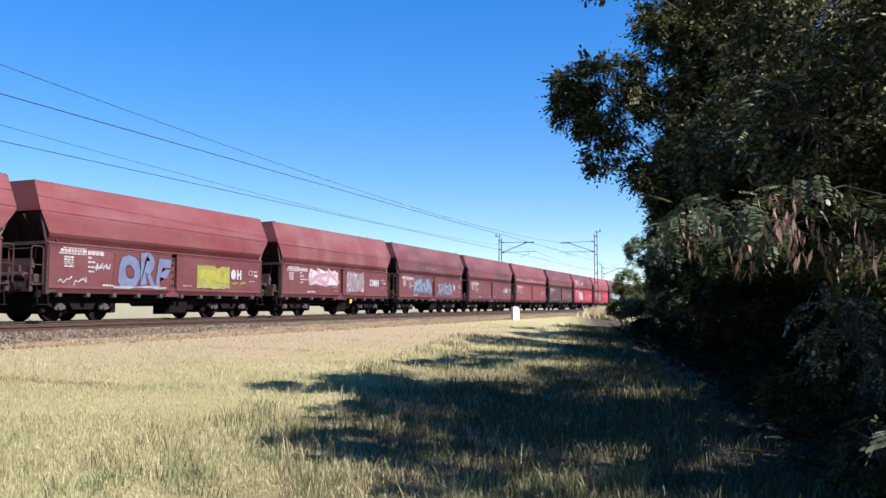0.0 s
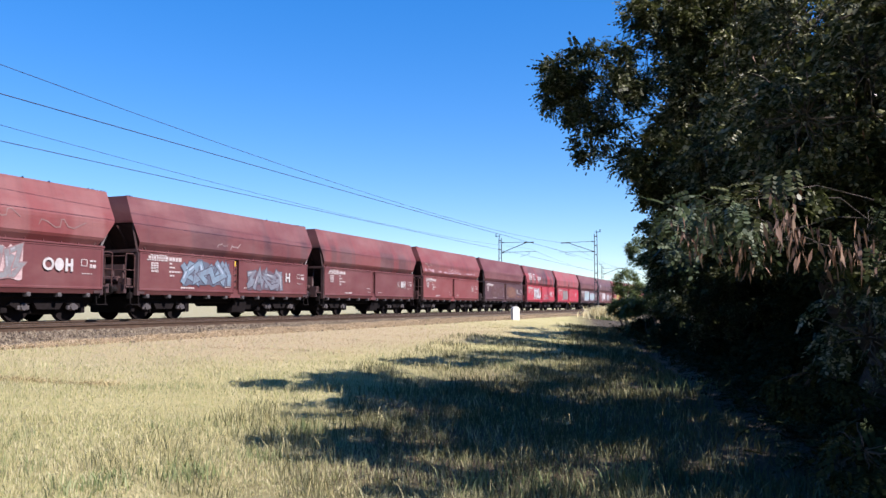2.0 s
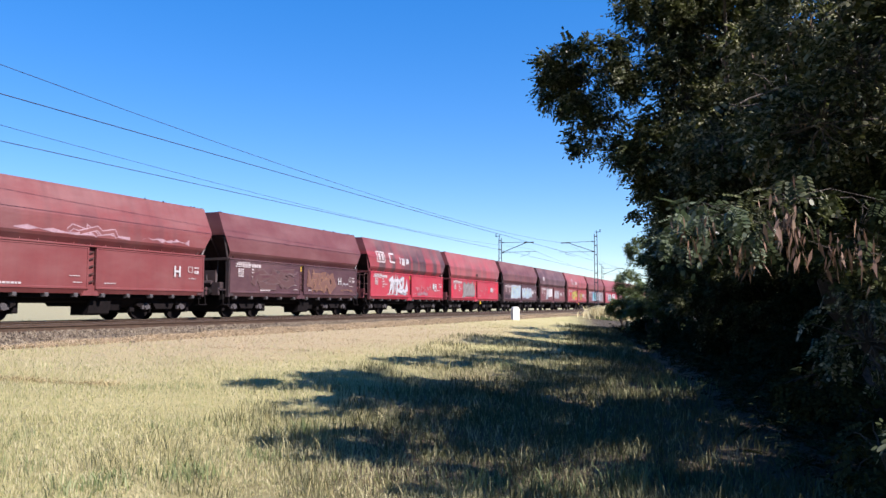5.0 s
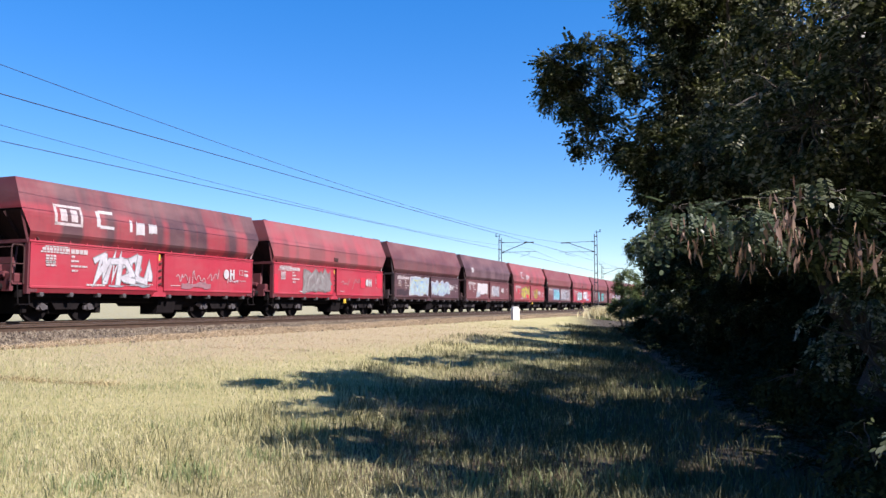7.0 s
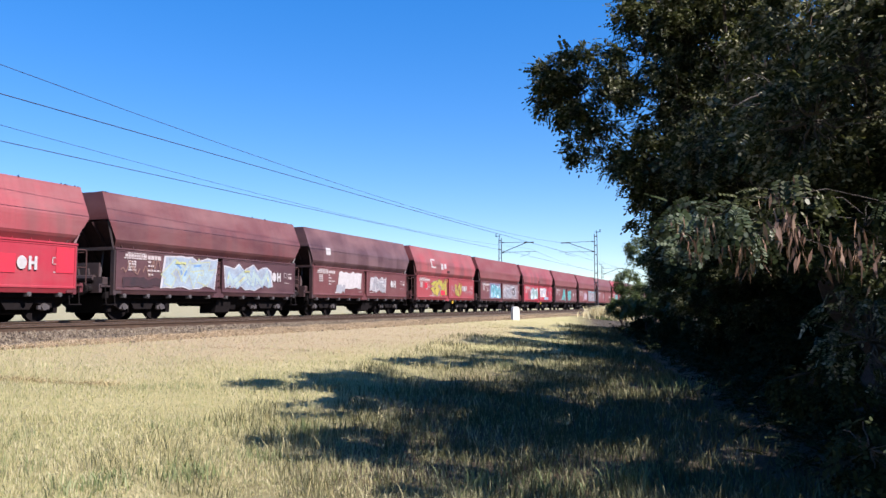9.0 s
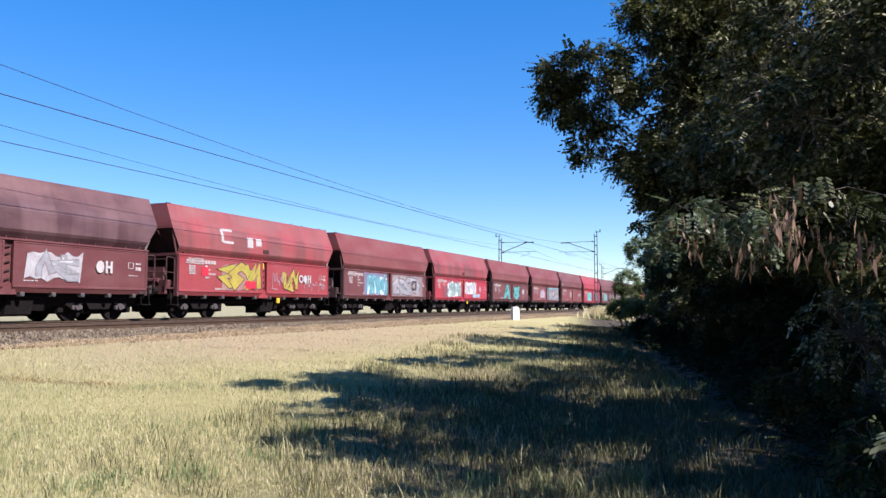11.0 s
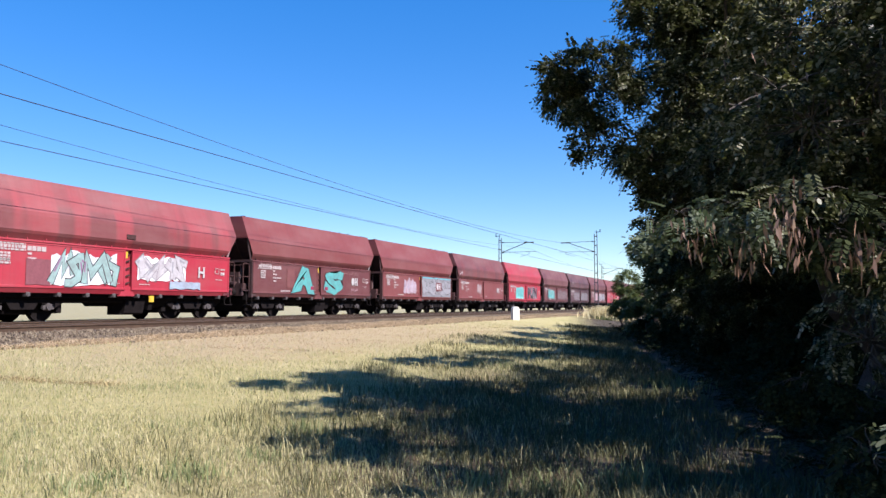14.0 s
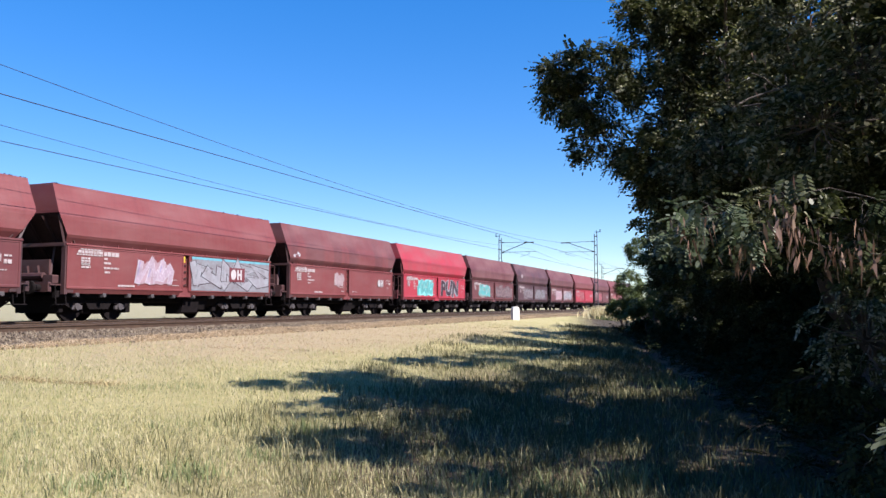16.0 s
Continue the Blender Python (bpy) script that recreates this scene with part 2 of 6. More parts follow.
# ---- building helpers ----
class Geo:
    """Points and faces gathered for one mesh; each face carries a material slot."""
    def __init__(self):
        self.v, self.f, self.s = [], [], []

    def add(self, verts, faces, slot=0):
        o = len(self.v)
        self.v += [tuple(p) for p in verts]
        self.f += [tuple(i + o for i in f) for f in faces]
        self.s += [slot] * len(faces)
        return self

    def box(self, x0, x1, y0, y1, z0, z1, slot=0, c=0.0):
        """A box; c chamfers its edges along x."""
        if c:
            sec = [(y0 + c, z0), (y1 - c, z0), (y1, z0 + c), (y1, z1 - c), (y1 - c, z1), (y0 + c, z1), (y0, z1 - c), (y0, z0 + c)]
            return self.prism(sec, x0, x1, slot)
        p = [(x, y, z) for x in (x0, x1) for y in (y0, y1) for z in (z0, z1)]
        return self.add(p, [(0, 1, 3, 2), (4, 6, 7, 5), (0, 4, 5, 1), (2, 3, 7, 6), (0, 2, 6, 4), (1, 5, 7, 3)], slot)

    def prism(self, sec, x0, x1, slot=0):
        """A closed (y, z) section swept along x."""
        n = len(sec)
        p = [(x0, y, z) for y, z in sec] + [(x1, y, z) for y, z in sec]
        return self.add(p, [(i, (i + 1) % n, n + (i + 1) % n, n + i) for i in range(n)] + [tuple(reversed(range(n))), tuple(range(n, 2 * n))], slot)

    def bar(self, a, b, r, n=6, r2=None, slot=0):
        """A round bar from a to b."""
        a, b = Vector(a), Vector(b)
        q = (b - a).to_track_quat("Z", "Y")
        r2 = r if r2 is None else r2
        p = [a + q @ Vector((r * math.cos(2 * math.pi * i / n), r * math.sin(2 * math.pi * i / n), 0)) for i in range(n)]
        p += [b + q @ Vector((r2 * math.cos(2 * math.pi * i / n), r2 * math.sin(2 * math.pi * i / n), 0)) for i in range(n)]
        return self.add(p, [(i, (i + 1) % n, n + (i + 1) % n, n + i) for i in range(n)] + [tuple(reversed(range(n))), tuple(range(n, 2 * n))], slot)

    def tube(self, points, r, n=5, slot=0):
        for a, b in zip(points, points[1:]):
            self.bar(a, b, r, n, None, slot)
        return self

    def mesh(self, name):
        me = bpy.data.meshes.new(name)
        me.from_pydata(self.v, [], self.f)
        if any(self.s):
            me.polygons.foreach_set("material_index", self.s)
        bm = bmesh.new()
        bm.from_mesh(me)
        bmesh.ops.remove_doubles(bm, verts=bm.verts, dist=1e-4)
        bmesh.ops.recalc_face_normals(bm, faces=bm.faces)
        bm.to_mesh(me)
        bm.free()
        return me


def part(name, geo, mats, parent=None, label="", at=None):
    """Link a Geo or a finished mesh as ONE object, with materials of the object's own."""
    me = geo.mesh(name) if isinstance(geo, Geo) else geo
    mats = mats if isinstance(mats, (list, tuple)) else [mats]
    while len(me.materials) < len(mats):
        me.materials.append(None)
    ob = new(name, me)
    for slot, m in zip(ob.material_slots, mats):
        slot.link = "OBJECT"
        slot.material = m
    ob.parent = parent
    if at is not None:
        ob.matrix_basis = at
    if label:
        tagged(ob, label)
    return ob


def array_mesh(name, verts, faces):
    """A mesh from big numpy arrays; faces all have the same number of corners."""
    me = bpy.data.meshes.new(name)
    k = faces.shape[1]
    me.vertices.add(len(verts))
    me.vertices.foreach_set("co", np.ascontiguousarray(verts, dtype=np.float32).ravel())
    me.loops.add(faces.size)
    me.loops.foreach_set("vertex_index", np.ascontiguousarray(faces, dtype=np.int32).ravel())
    me.polygons.add(len(faces))
    me.polygons.foreach_set("loop_start", np.arange(0, faces.size, k, dtype=np.int32))
    me.update(calc_edges=True)
    return me


RNG = np.random.default_rng(7)


def smooth(a, b, x):
    t = np.clip((x - a) / (b - a), 0, 1)
    return t * t * (3 - 2 * t)


def ground_z(x, y):
    """Height of the ground: a meadow that climbs to the line's low bank, flat beyond it."""
    x, y = np.asarray(x, float), np.asarray(y, float)
    near = 0.72 * np.clip((y - 3.0) / 10.3, 0, 1) ** 1.15
    far = 0.72 - 0.12 * smooth(25, 30, y) + 1.7 * smooth(32, 110, y)
    z = np.where(y < 19, near, far)
    rough = 0.035 * np.sin(x * 0.9 + 1.3 * np.sin(y * 0.7)) * np.cos(y * 1.1 + 0.5 * x) + 0.02 * np.sin(2.3 * x + 1.7 * y)
    return z + rough * smooth(-60, -20, y) * (1 - smooth(11, 13.5, y))


# ---- ground ----
def ground():
    xs = np.concatenate([-np.geomspace(1500, 14, 14), np.linspace(-12, 70, 165), np.geomspace(72, 3500, 26)])
    ys = np.concatenate([-np.geomspace(2000, 12, 14), np.linspace(-10, 30, 81), np.geomspace(32, 3500, 24)])
    gx, gy = np.meshgrid(xs, ys, indexing="ij")
    v = np.stack([gx, gy, ground_z(gx, gy)], -1).reshape(-1, 3)
    nx, ny = len(xs), len(ys)
    i, j = np.meshgrid(np.arange(nx - 1), np.arange(ny - 1), indexing="ij")
    a = (i * ny + j).ravel()
    me = array_mesh("ground", v, np.stack([a, a + ny, a + ny + 1, a + 1], -1))
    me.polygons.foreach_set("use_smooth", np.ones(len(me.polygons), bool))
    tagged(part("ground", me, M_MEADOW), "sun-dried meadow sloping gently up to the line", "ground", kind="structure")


ground()
RAIL_Z, TRAIN_Y, NEAR_Y = 1.05, 21.17, 17.17


def ballast_bed():
    g = Geo()
    sec = [(13.35, 0.60), (13.35, 0.70), (15.0, 0.83), (15.9, 0.885), (19.1, 0.90), (22.7, 0.885), (23.4, 0.83), (25.2, 0.68), (25.2, 0.55)]
    xs = [-60, -20, 0, 20, 40, 60, 90, 120, 180, 260, 400, 800]
    n = len(sec)
    g.add([(x, y, z) for x in xs for y, z in sec],
          [(k * n + i, k * n + i + 1, (k + 1) * n + i + 1, (k + 1) * n + i) for k in range(len(xs) - 1) for i in range(n - 1)])
    tagged(part("ballast_bed", g, M_BALLAST), "grey-brown gravel bed under two railway tracks", "track bed", kind="structure")
    # loose stones on the shoulder and between the rails
    cnt = 30000
    x = -6 + 96 * RNG.random(cnt) ** 1.7
    y = np.where(RNG.random(cnt) < 0.72, 13.1 + 2.9 * RNG.random(cnt) ** 0.9, 15.9 + 3.4 * RNG.random(cnt))
    grown = y < np.interp(x, [7, 12, 22, 36], [13.2, 13.8, 14.6, 15.0]) + 0.12 * np.sin(x * 2.1)
    keep = ~grown | (RNG.random(cnt) < 0.2)
    x, y = x[keep], y[keep]
    cnt = len(x)
    zs = np.interp(y, [s[0] for s in sec[1:]], [s[1] for s in sec[1:]])
    base = np.array([(1, 0, 0), (-1, 0, 0), (0, 1, 0), (0, -1, 0), (0, 0, 1), (0, 0, -1)], float)
    tri = np.array([(0, 2, 4), (2, 1, 4), (1, 3, 4), (3, 0, 4), (2, 0, 5), (1, 2, 5), (3, 1, 5), (0, 3, 5)])
    size = 0.022 + 0.03 * RNG.random((cnt, 1, 1))
    vv = base[None] * size * (0.6 + 0.8 * RNG.random((cnt, 6, 1)))
    ang = RNG.random(cnt) * 6.28
    c, s = np.cos(ang)[:, None], np.sin(ang)[:, None]
    vv = np.stack([vv[..., 0] * c - vv[..., 1] * s, vv[..., 0] * s + vv[..., 1] * c, vv[..., 2] + 0.5 * vv[..., 0]], -1)
    vv += np.stack([x, y, zs + 0.012], -1)[:, None]
    ff = (tri[None] + 6 * np.arange(cnt)[:, None, None]).reshape(-1, 3)
    tagged(part("ballast_stone", array_mesh("ballast_stone", vv.reshape(-1, 3), ff), M_GRAVEL), "broken grey and rust-brown stones beside the track", "gravel", kind="stuff")


ballast_bed()


def railway_track(y0, label):
    track = tagged(new("railway_track"), label, "railway track", kind="structure")
    track.location = (0, y0, RAIL_Z)
    prof = [(-0.075, -0.172), (0.075, -0.172), (0.075, -0.16), (0.012, -0.135), (0.012, -0.045), (0.036, -0.035), (0.036, -0.003),
            (0.030, 0.0), (-0.030, 0.0), (-0.036, -0.003), (-0.036, -0.035), (-0.012, -0.045), (-0.012, -0.135), (-0.075, -0.16)]
    for s in (-1, 1):
        g = Geo().prism([(y + s * 0.7525, z) for y, z in prof], -60, 800)
        rail = part("rail", g, M_RAIL, track)
        part("rail_head", Geo().box(-60, 800, s * 0.7525 - 0.024, s * 0.7525 + 0.024, 0.0, 0.002), M_RAILTOP, rail, "worn bright running surface")
    return track


TRACK_NEAR = railway_track(NEAR_Y, "empty rusty railway track on gravel")
TRACK_FAR = railway_track(TRAIN_Y, "railway track under the freight train")

# ---- hopper wagons ----
PITCH_M = 12.54
BODY = 5.45                      # half length of the lower body


def hopper_mesh():
    """The open-topped hopper; its first end stops a little shorter than the other."""
    g = Geo()
    sec = ((1.25, 2.43, -5.36, 5.36), (1.40, 2.63, -5.44, 5.46), (1.445, 2.72, -5.47, 5.51), (1.438, 3.18, -5.69, 5.86), (1.428, 3.30, -5.745, 5.93), (1.40, 3.38, -5.76, 5.95), (1.365, 3.47, -5.76, 5.95), (1.06, 4.25, -5.72, 5.92), (1.04, 4.33, -5.72, 5.92),
           (0.96, 4.33, -5.65, 5.85), (0.90, 3.6, -5.4, 5.6))
    for s in (-1, 1):
        v = [(xa + (xb - xa) * k / 6, s * y, z) for y, z, xa, xb in sec for k in range(7)]
        g.add(v, [(i * 7 + j, i * 7 + j + 1, i * 7 + j + 8, i * 7 + j + 7) for i in range(len(sec) - 1) for j in range(6)])
    for c in (2, 3):
        p = [(sec[i][c], s * sec[i][0], sec[i][1]) for s in (-1, 1) for i in range(5, 11)]
        g.add(p, [(0, 1, 2, 3, 9, 8, 7, 6), (3, 4, 10, 9), (4, 5, 11, 10)])
    g.add([(-5.4, -0.9, 3.6), (5.6, -0.9, 3.6), (5.6, 0.9, 3.6), (-5.4, 0.9, 3.6)], [(0, 1, 2, 3)])
    return g.mesh("hopper")


def end_slope_mesh(e):
    """The sloping end sheet below the hopper's overhang, with its stiffeners."""
    g = Geo()
    a, b = (5.92 if e > 0 else -5.73, 3.34), (e * 4.2, 1.25)
    g.add([(a[0], -1.38, a[1]), (a[0], 1.38, a[1]), (b[0], 1.30, b[1]), (b[0], -1.30, b[1]),
           (a[0] - e * 0.03, -1.38, a[1] + 0.03), (a[0] - e * 0.03, 1.38, a[1] + 0.03), (b[0] - e * 0.03, 1.30, b[1] + 0.03), (b[0] - e * 0.03, -1.30, b[1] + 0.03)],
          [(0, 1, 2, 3), (4, 5, 6, 7), (0, 1, 5, 4), (2, 3, 7, 6), (0, 3, 7, 4), (1, 2, 6, 5)])
    for y in (-0.7, 0.0, 0.7):
        g.bar((a[0] + e * 0.03, y, a[1] - 0.05), (b[0] + e * 0.05, y, b[1] - 0.02), 0.04, 4)
    return g.mesh("end_sheet")


def flap_mesh(x0, x1, s):
    """One discharge flap with its turned-in lower edge and pressed rim."""
    sec = [(1.45, 2.375), (1.45, 1.10), (1.462, 1.085), (1.462, 1.03), (1.44, 1.01), (1.37, 0.88), (1.33, 0.88), (1.40, 1.03), (1.40, 2.375)]
    g = Geo().prism([(s * y, z) for y, z in sec], x0, x1)
    for xa in (x0, x1 - 0.06):
        g.box(xa, xa + 0.06, min(s * 1.44, s * 1.466), max(s * 1.44, s * 1.466), 1.04, 2.37)
    g.box(x0, x1, min(s * 1.44, s * 1.464), max(s * 1.44, s * 1.464), 2.33, 2.37)
    return g.mesh("side_flap")


def hinge_mesh():
    g = Geo().box(-0.07, 0.07, -1.40, -1.20, 0.77, 0.90, 0, 0.02)
    return g.bar((0, -1.41, 0.81), (0, -1.19, 0.81), 0.045, 8).mesh("hinge_lug")


def centre_mesh(s):
    """Upright between the flaps, with its ribs and foot."""
    g = Geo()
    a, b = min(s * 1.22, s * 1.34), max(s * 1.22, s * 1.34)
    g.box(-0.24, 0.24, a, b, 0.85, 2.38)
    g.add([(-0.35, s * 1.42, 0.82), (0.35, s * 1.42, 0.82), (0.18, s * 1.42, 1.15), (-0.18, s * 1.42, 1.15), (-0.35, s * 1.2, 0.82), (0.35, s * 1.2, 0.82), (0.18, s * 1.2, 1.15), (-0.18, s * 1.2, 1.15)],
          [(0, 1, 2, 3), (0, 1, 5, 4), (1, 2, 6, 5), (2, 3, 7, 6), (0, 3, 7, 4)])
    return g.mesh("centre_post")


def rib_mesh():
    return Geo().add([(-0.12, -1.338, -0.05), (0.12, -1.338, 0.02), (0.12, -1.338, 0.06), (-0.12, -1.338, -0.01), (-0.12, -1.40, -0.05), (0.12, -1.40, 0.02), (0.12, -1.40, 0.06), (-0.12, -1.40, -0.01)],
                     [(4, 5, 6, 7), (0, 1, 5, 4), (2, 3, 7, 6), (1, 2, 6, 5), (0, 3, 7, 4)]).mesh("rib")


def underframe_mesh():
    g = Geo()
    for s in (-1, 1):
        g.box(-5.6, 5.6, min(s * 1.05, s * 1.22), max(s * 1.05, s * 1.22), 0.74, 0.96, 0, 0.015)
    g.box(-5.9, 5.9, -0.2, 0.2, 0.78, 1.05)
    for x in (-4.2, -2.6, 0, 2.6, 4.2):
        g.box(x - 0.12, x + 0.12, -1.15, 1.15, 0.72, 0.95)
    g.prism([(-1.28, 1.0), (1.28, 1.0), (1.22, 2.5), (-1.22, 2.5)], -4.25, 4.25)
    g.box(-5.5, -2.7, -1.0, 1.0, 0.62, 0.80)
    g.box(0.3, 5.5, -1.0, 1.0, 0.62, 0.80)
    g.prism([(-1.0, 0.64), (-0.9, 0.58), (0.9, 0.58), (1.0, 0.64), (1.0, 0.80), (-1.0, 0.80)], -2.75, 0.35)
    for x in (-4.9, 2.2, 4.9):
        g.prism([(-0.92, 0.50), (-0.75, 0.42), (0.75, 0.42), (0.92, 0.50), (1.2, 0.86), (-1.2, 0.86)], x - 0.5, x + 0.5)
    g.prism([(-0.9, 0.47), (0.8, 0.47), (1.2, 0.88), (-1.2, 0.88)], 0.3, 1.85)
    g.prism([(-1.05, 0.24), (-0.98, 0.18), (-0.3, 0.18), (-0.3, 0.88), (-1.18, 0.88)], 0.25, 1.15)      # brake gear box low in the middle
    g.prism([(-0.95, 0.34), (-0.35, 0.34), (-0.35, 0.88), (-1.15, 0.88)], 1.15, 1.75)
    for x in (0.9, 1.5):
        g.bar((x - 0.35, -0.6, 0.62), (x + 0.4, -0.6, 0.62), 0.16, 8)
        g.bar((x, -0.3, 0.55), (x, 0.6, 0.55), 0.07, 6)
    return g.mesh("underframe")


def end_mesh(e, platform):
    """Corner posts, cross beam, struts, buffer beam and step of one end."""
    g = Geo()
    x = e * BODY
    lo, hi = min(x - 0.06, x + 0.06), max(x - 0.06, x + 0.06)
    for s in (-1, 1):
        g.box(lo, hi, min(s * 1.28, s * 1.44), max(s * 1.28, s * 1.44), 0.85, 2.45, 0)
        g.bar((x, s * 1.34, 2.40), (5.9 if e > 0 else -5.7, s * 1.33, 3.32), 0.045, 4)
        g.box(min(x, x - e * 0.3), max(x, x - e * 0.3), min(s * 1.36, s * 1.43), max(s * 1.36, s * 1.43), 0.90, 1.25)
    g.box(lo - 0.02, hi + 0.02, -1.40, 1.40, 2.36, 2.47)
    g.box(min(e * 5.82, e * 5.94), max(e * 5.82, e * 5.94), -1.25, 1.25, 0.92, 1.22, 0, 0.01)
    g.box(min(e * 5.2, e * 5.9), max(e * 5.2, e * 5.9), -1.3, 1.3, 1.12, 1.17)
    g.box(lo + 0.02, hi - 0.02, -0.75, 0.75, 1.15, 1.95)
    g.bar((x, 0.75, 1.17), (e * 5.3, 0.75, 2.4), 0.04, 4)
    g.bar((x, -0.75, 1.17), (e * 5.3, -0.75, 2.4), 0.04, 4)
    for y in (-0.45, 0.0, 0.4):      # valve, pipes and brake gear on the platform
        g.bar((e * 5.55, y, 1.18), (e * 5.55, y + 0.1, 1.75), 0.035, 5)
    g.bar((e * 5.62, -0.7, 1.42), (e * 5.62, 0.5, 1.42), 0.11, 8)
    g.box(min(e * 5.4, e * 5.7), max(e * 5.4, e * 5.7), -1.15, -0.75, 1.17, 1.45, 0, 0.03)
    return g.mesh("end_frame")


def railing_mesh(e, s):
    g = Geo()
    g.tube([(e * 5.55, s * 1.33, 1.15), (e * 5.55, s * 1.33, 2.20), (e * 5.62, s * 1.33, 2.28), (e * 5.93, s * 1.33, 2.28), (e * 5.97, s * 1.33, 2.2), (e * 5.97, s * 1.33, 1.15)], 0.022, 5)
    g.tube([(e * 5.56, s * 1.33, 1.72), (e * 5.97, s * 1.33, 1.72), (e * 5.97, s * 0.4, 1.72)], 0.018, 5)
    g.tube([(e * 5.97, s * 1.33, 2.2), (e * 5.97, s * 0.4, 2.2), (e * 5.97, s * 0.4, 1.2)], 0.02, 5)
    return g.mesh("handrail")


def step_mesh(e, s):
    g = Geo().box(min(e * 5.3, e * 5.75), max(e * 5.3, e * 5.75), min(s * 1.2, s * 1.42), max(s * 1.2, s * 1.42), 0.52, 0.55)
    g.bar((e * 5.34, s * 1.36, 0.54), (e * 5.34, s * 1.3, 1.14), 0.02, 4)
    return g.bar((e * 5.72, s * 1.36, 0.54), (e * 5.72, s * 1.3, 1.14), 0.02, 4).mesh("step")


def buffer_mesh(e, y):
    g = Geo()
    g.bar((e * 5.92, y, 1.05), (e * 6.10, y, 1.05), 0.11, 10)
    g.bar((e * 6.08, y, 1.05), (e * 6.22, y, 1.05), 0.075, 10)
    g.bar((e * 6.22, y, 1.05), (e * 6.26, y, 1.05), 0.21, 14, 0.19)
    return g.mesh("buffer")


def coupling_mesh():
    g = Geo()
    g.tube([(-5.92, 0, 1.0), (-6.1, 0, 0.95), (-6.27, 0.02, 0.86), (-6.45, 0, 0.95)], 0.04, 6)
    g.tube([(-5.92, 0.3, 0.95), (-6.05, 0.3, 0.6), (-6.25, 0.3, 0.5), (-6.45, 0.3, 0.62)], 0.025, 5)
    return g.mesh("coupling")


def bogie_mesh():
    g = Geo()
    for s in (-1, 1):
        a, b = min(s * 0.94, s * 1.06), max(s * 0.94, s * 1.06)
        sec = [(-1.35, 0.52), (-1.15, 0.42), (-0.55, 0.60), (-0.4, 0.38), (0.4, 0.38), (0.55, 0.60), (1.15, 0.42), (1.35, 0.52), (1.3, 0.68), (0.6, 0.78), (-0.6, 0.78), (-1.3, 0.68)]
        n = len(sec)
        g.add([(x, a, z) for x, z in sec] + [(x, b, z) for x, z in sec],
              [(i, (i + 1) % n, n + (i + 1) % n, n + i) for i in range(n)] + [tuple(range(n)), tuple(range(n, 2 * n))])
        for x in (-0.18, 0.0, 0.18):
            g.bar((x, s * 1.0, 0.42), (x, s * 1.0, 0.72), 0.07, 6)
    g.box(-0.3, 0.3, -1.0, 1.0, 0.45, 0.75)
    for x in (-1.32, 1.32):
        g.box(x - 0.05, x + 0.05, -1.0, 1.0, 0.5, 0.6)
    return g.mesh("bogie_frame")


def axlebox_mesh(s):
    g = Geo().bar((0, s * 0.95, 0.46), (0, s * 1.13, 0.46), 0.13, 8, 0.11)
    return g.box(-0.2, 0.2, min(s * 1.0, s * 1.08), max(s * 1.0, s * 1.08), 0.38, 0.50).mesh("axlebox")


def rigging_mesh():
    """Brake beams, blocks and levers that fill a bogie."""
    g = Geo().box(-0.42, 0.42, -0.8, 0.8, 0.22, 0.62, 0, 0.05)
    for x in (-1.42, 1.42):
        g.box(x - 0.10, x + 0.10, -0.92, 0.92, 0.26, 0.70, 0, 0.03)
    g.box(-1.5, 1.5, -0.55, 0.55, 0.55, 0.74)
    for s in (-1, 1):
        for x in (-0.42, 0.42, -1.36, 1.36):
            g.box(x - 0.05, x + 0.05, min(s * 0.66, s * 0.84), max(s * 0.66, s * 0.84), 0.25, 0.62, 0, 0.02)
    return g.mesh("brake_rigging")


def wheelset_mesh():
    g = Geo()
    for s in (-1, 1):
        y0 = s * 0.68
        ring = [(0.46, 0.075), (0.46, 0.0), (0.49, -0.01), (0.49, -0.04), (0.38, -0.04), (0.36, 0.0), (0.14, 0.01), (0.12, 0.08)]
        n, k = 24, len(ring)
        v = [(r * math.cos(2 * math.pi * i / n), y0 + s * d, r * math.sin(2 * math.pi * i / n)) for i in range(n) for r, d in ring]
        g.add(v, [(i * k + j, i * k + (j + 1) % k, ((i + 1) % n) * k + (j + 1) % k, ((i + 1) % n) * k + j) for i in range(n) for j in range(k)])
    g.bar((0, -0.98, 0), (0, 0.98, 0), 0.08, 8)
    return g.mesh("wheelset")


def ledge_mesh(s):
    a, b = min(s * 1.22, s * 1.475), max(s * 1.22, s * 1.475)
    g = Geo().box(-5.50, 5.50, a, b, 2.38, 2.445, 0, 0.012)
    for i in range(17):
        x = -5.2 + 0.65 * i
        g.box(x - 0.012, x + 0.012, min(s * 1.20, s * 1.33), max(s * 1.20, s * 1.33), 2.44, 2.52)
    return g.mesh("ledge")


def bars_mesh(rects):
    """Thin painted bars (x, z, width, height) on the side that faces the meadow."""
    g = Geo()
    for x, z, w, h in rects:
        g.add([(x, -1.4705, z), (x + w, -1.4705, z), (x + w, -1.4705, z + h), (x, -1.4705, z + h)], [(0, 1, 2, 3)])
    return g.mesh("lettering")


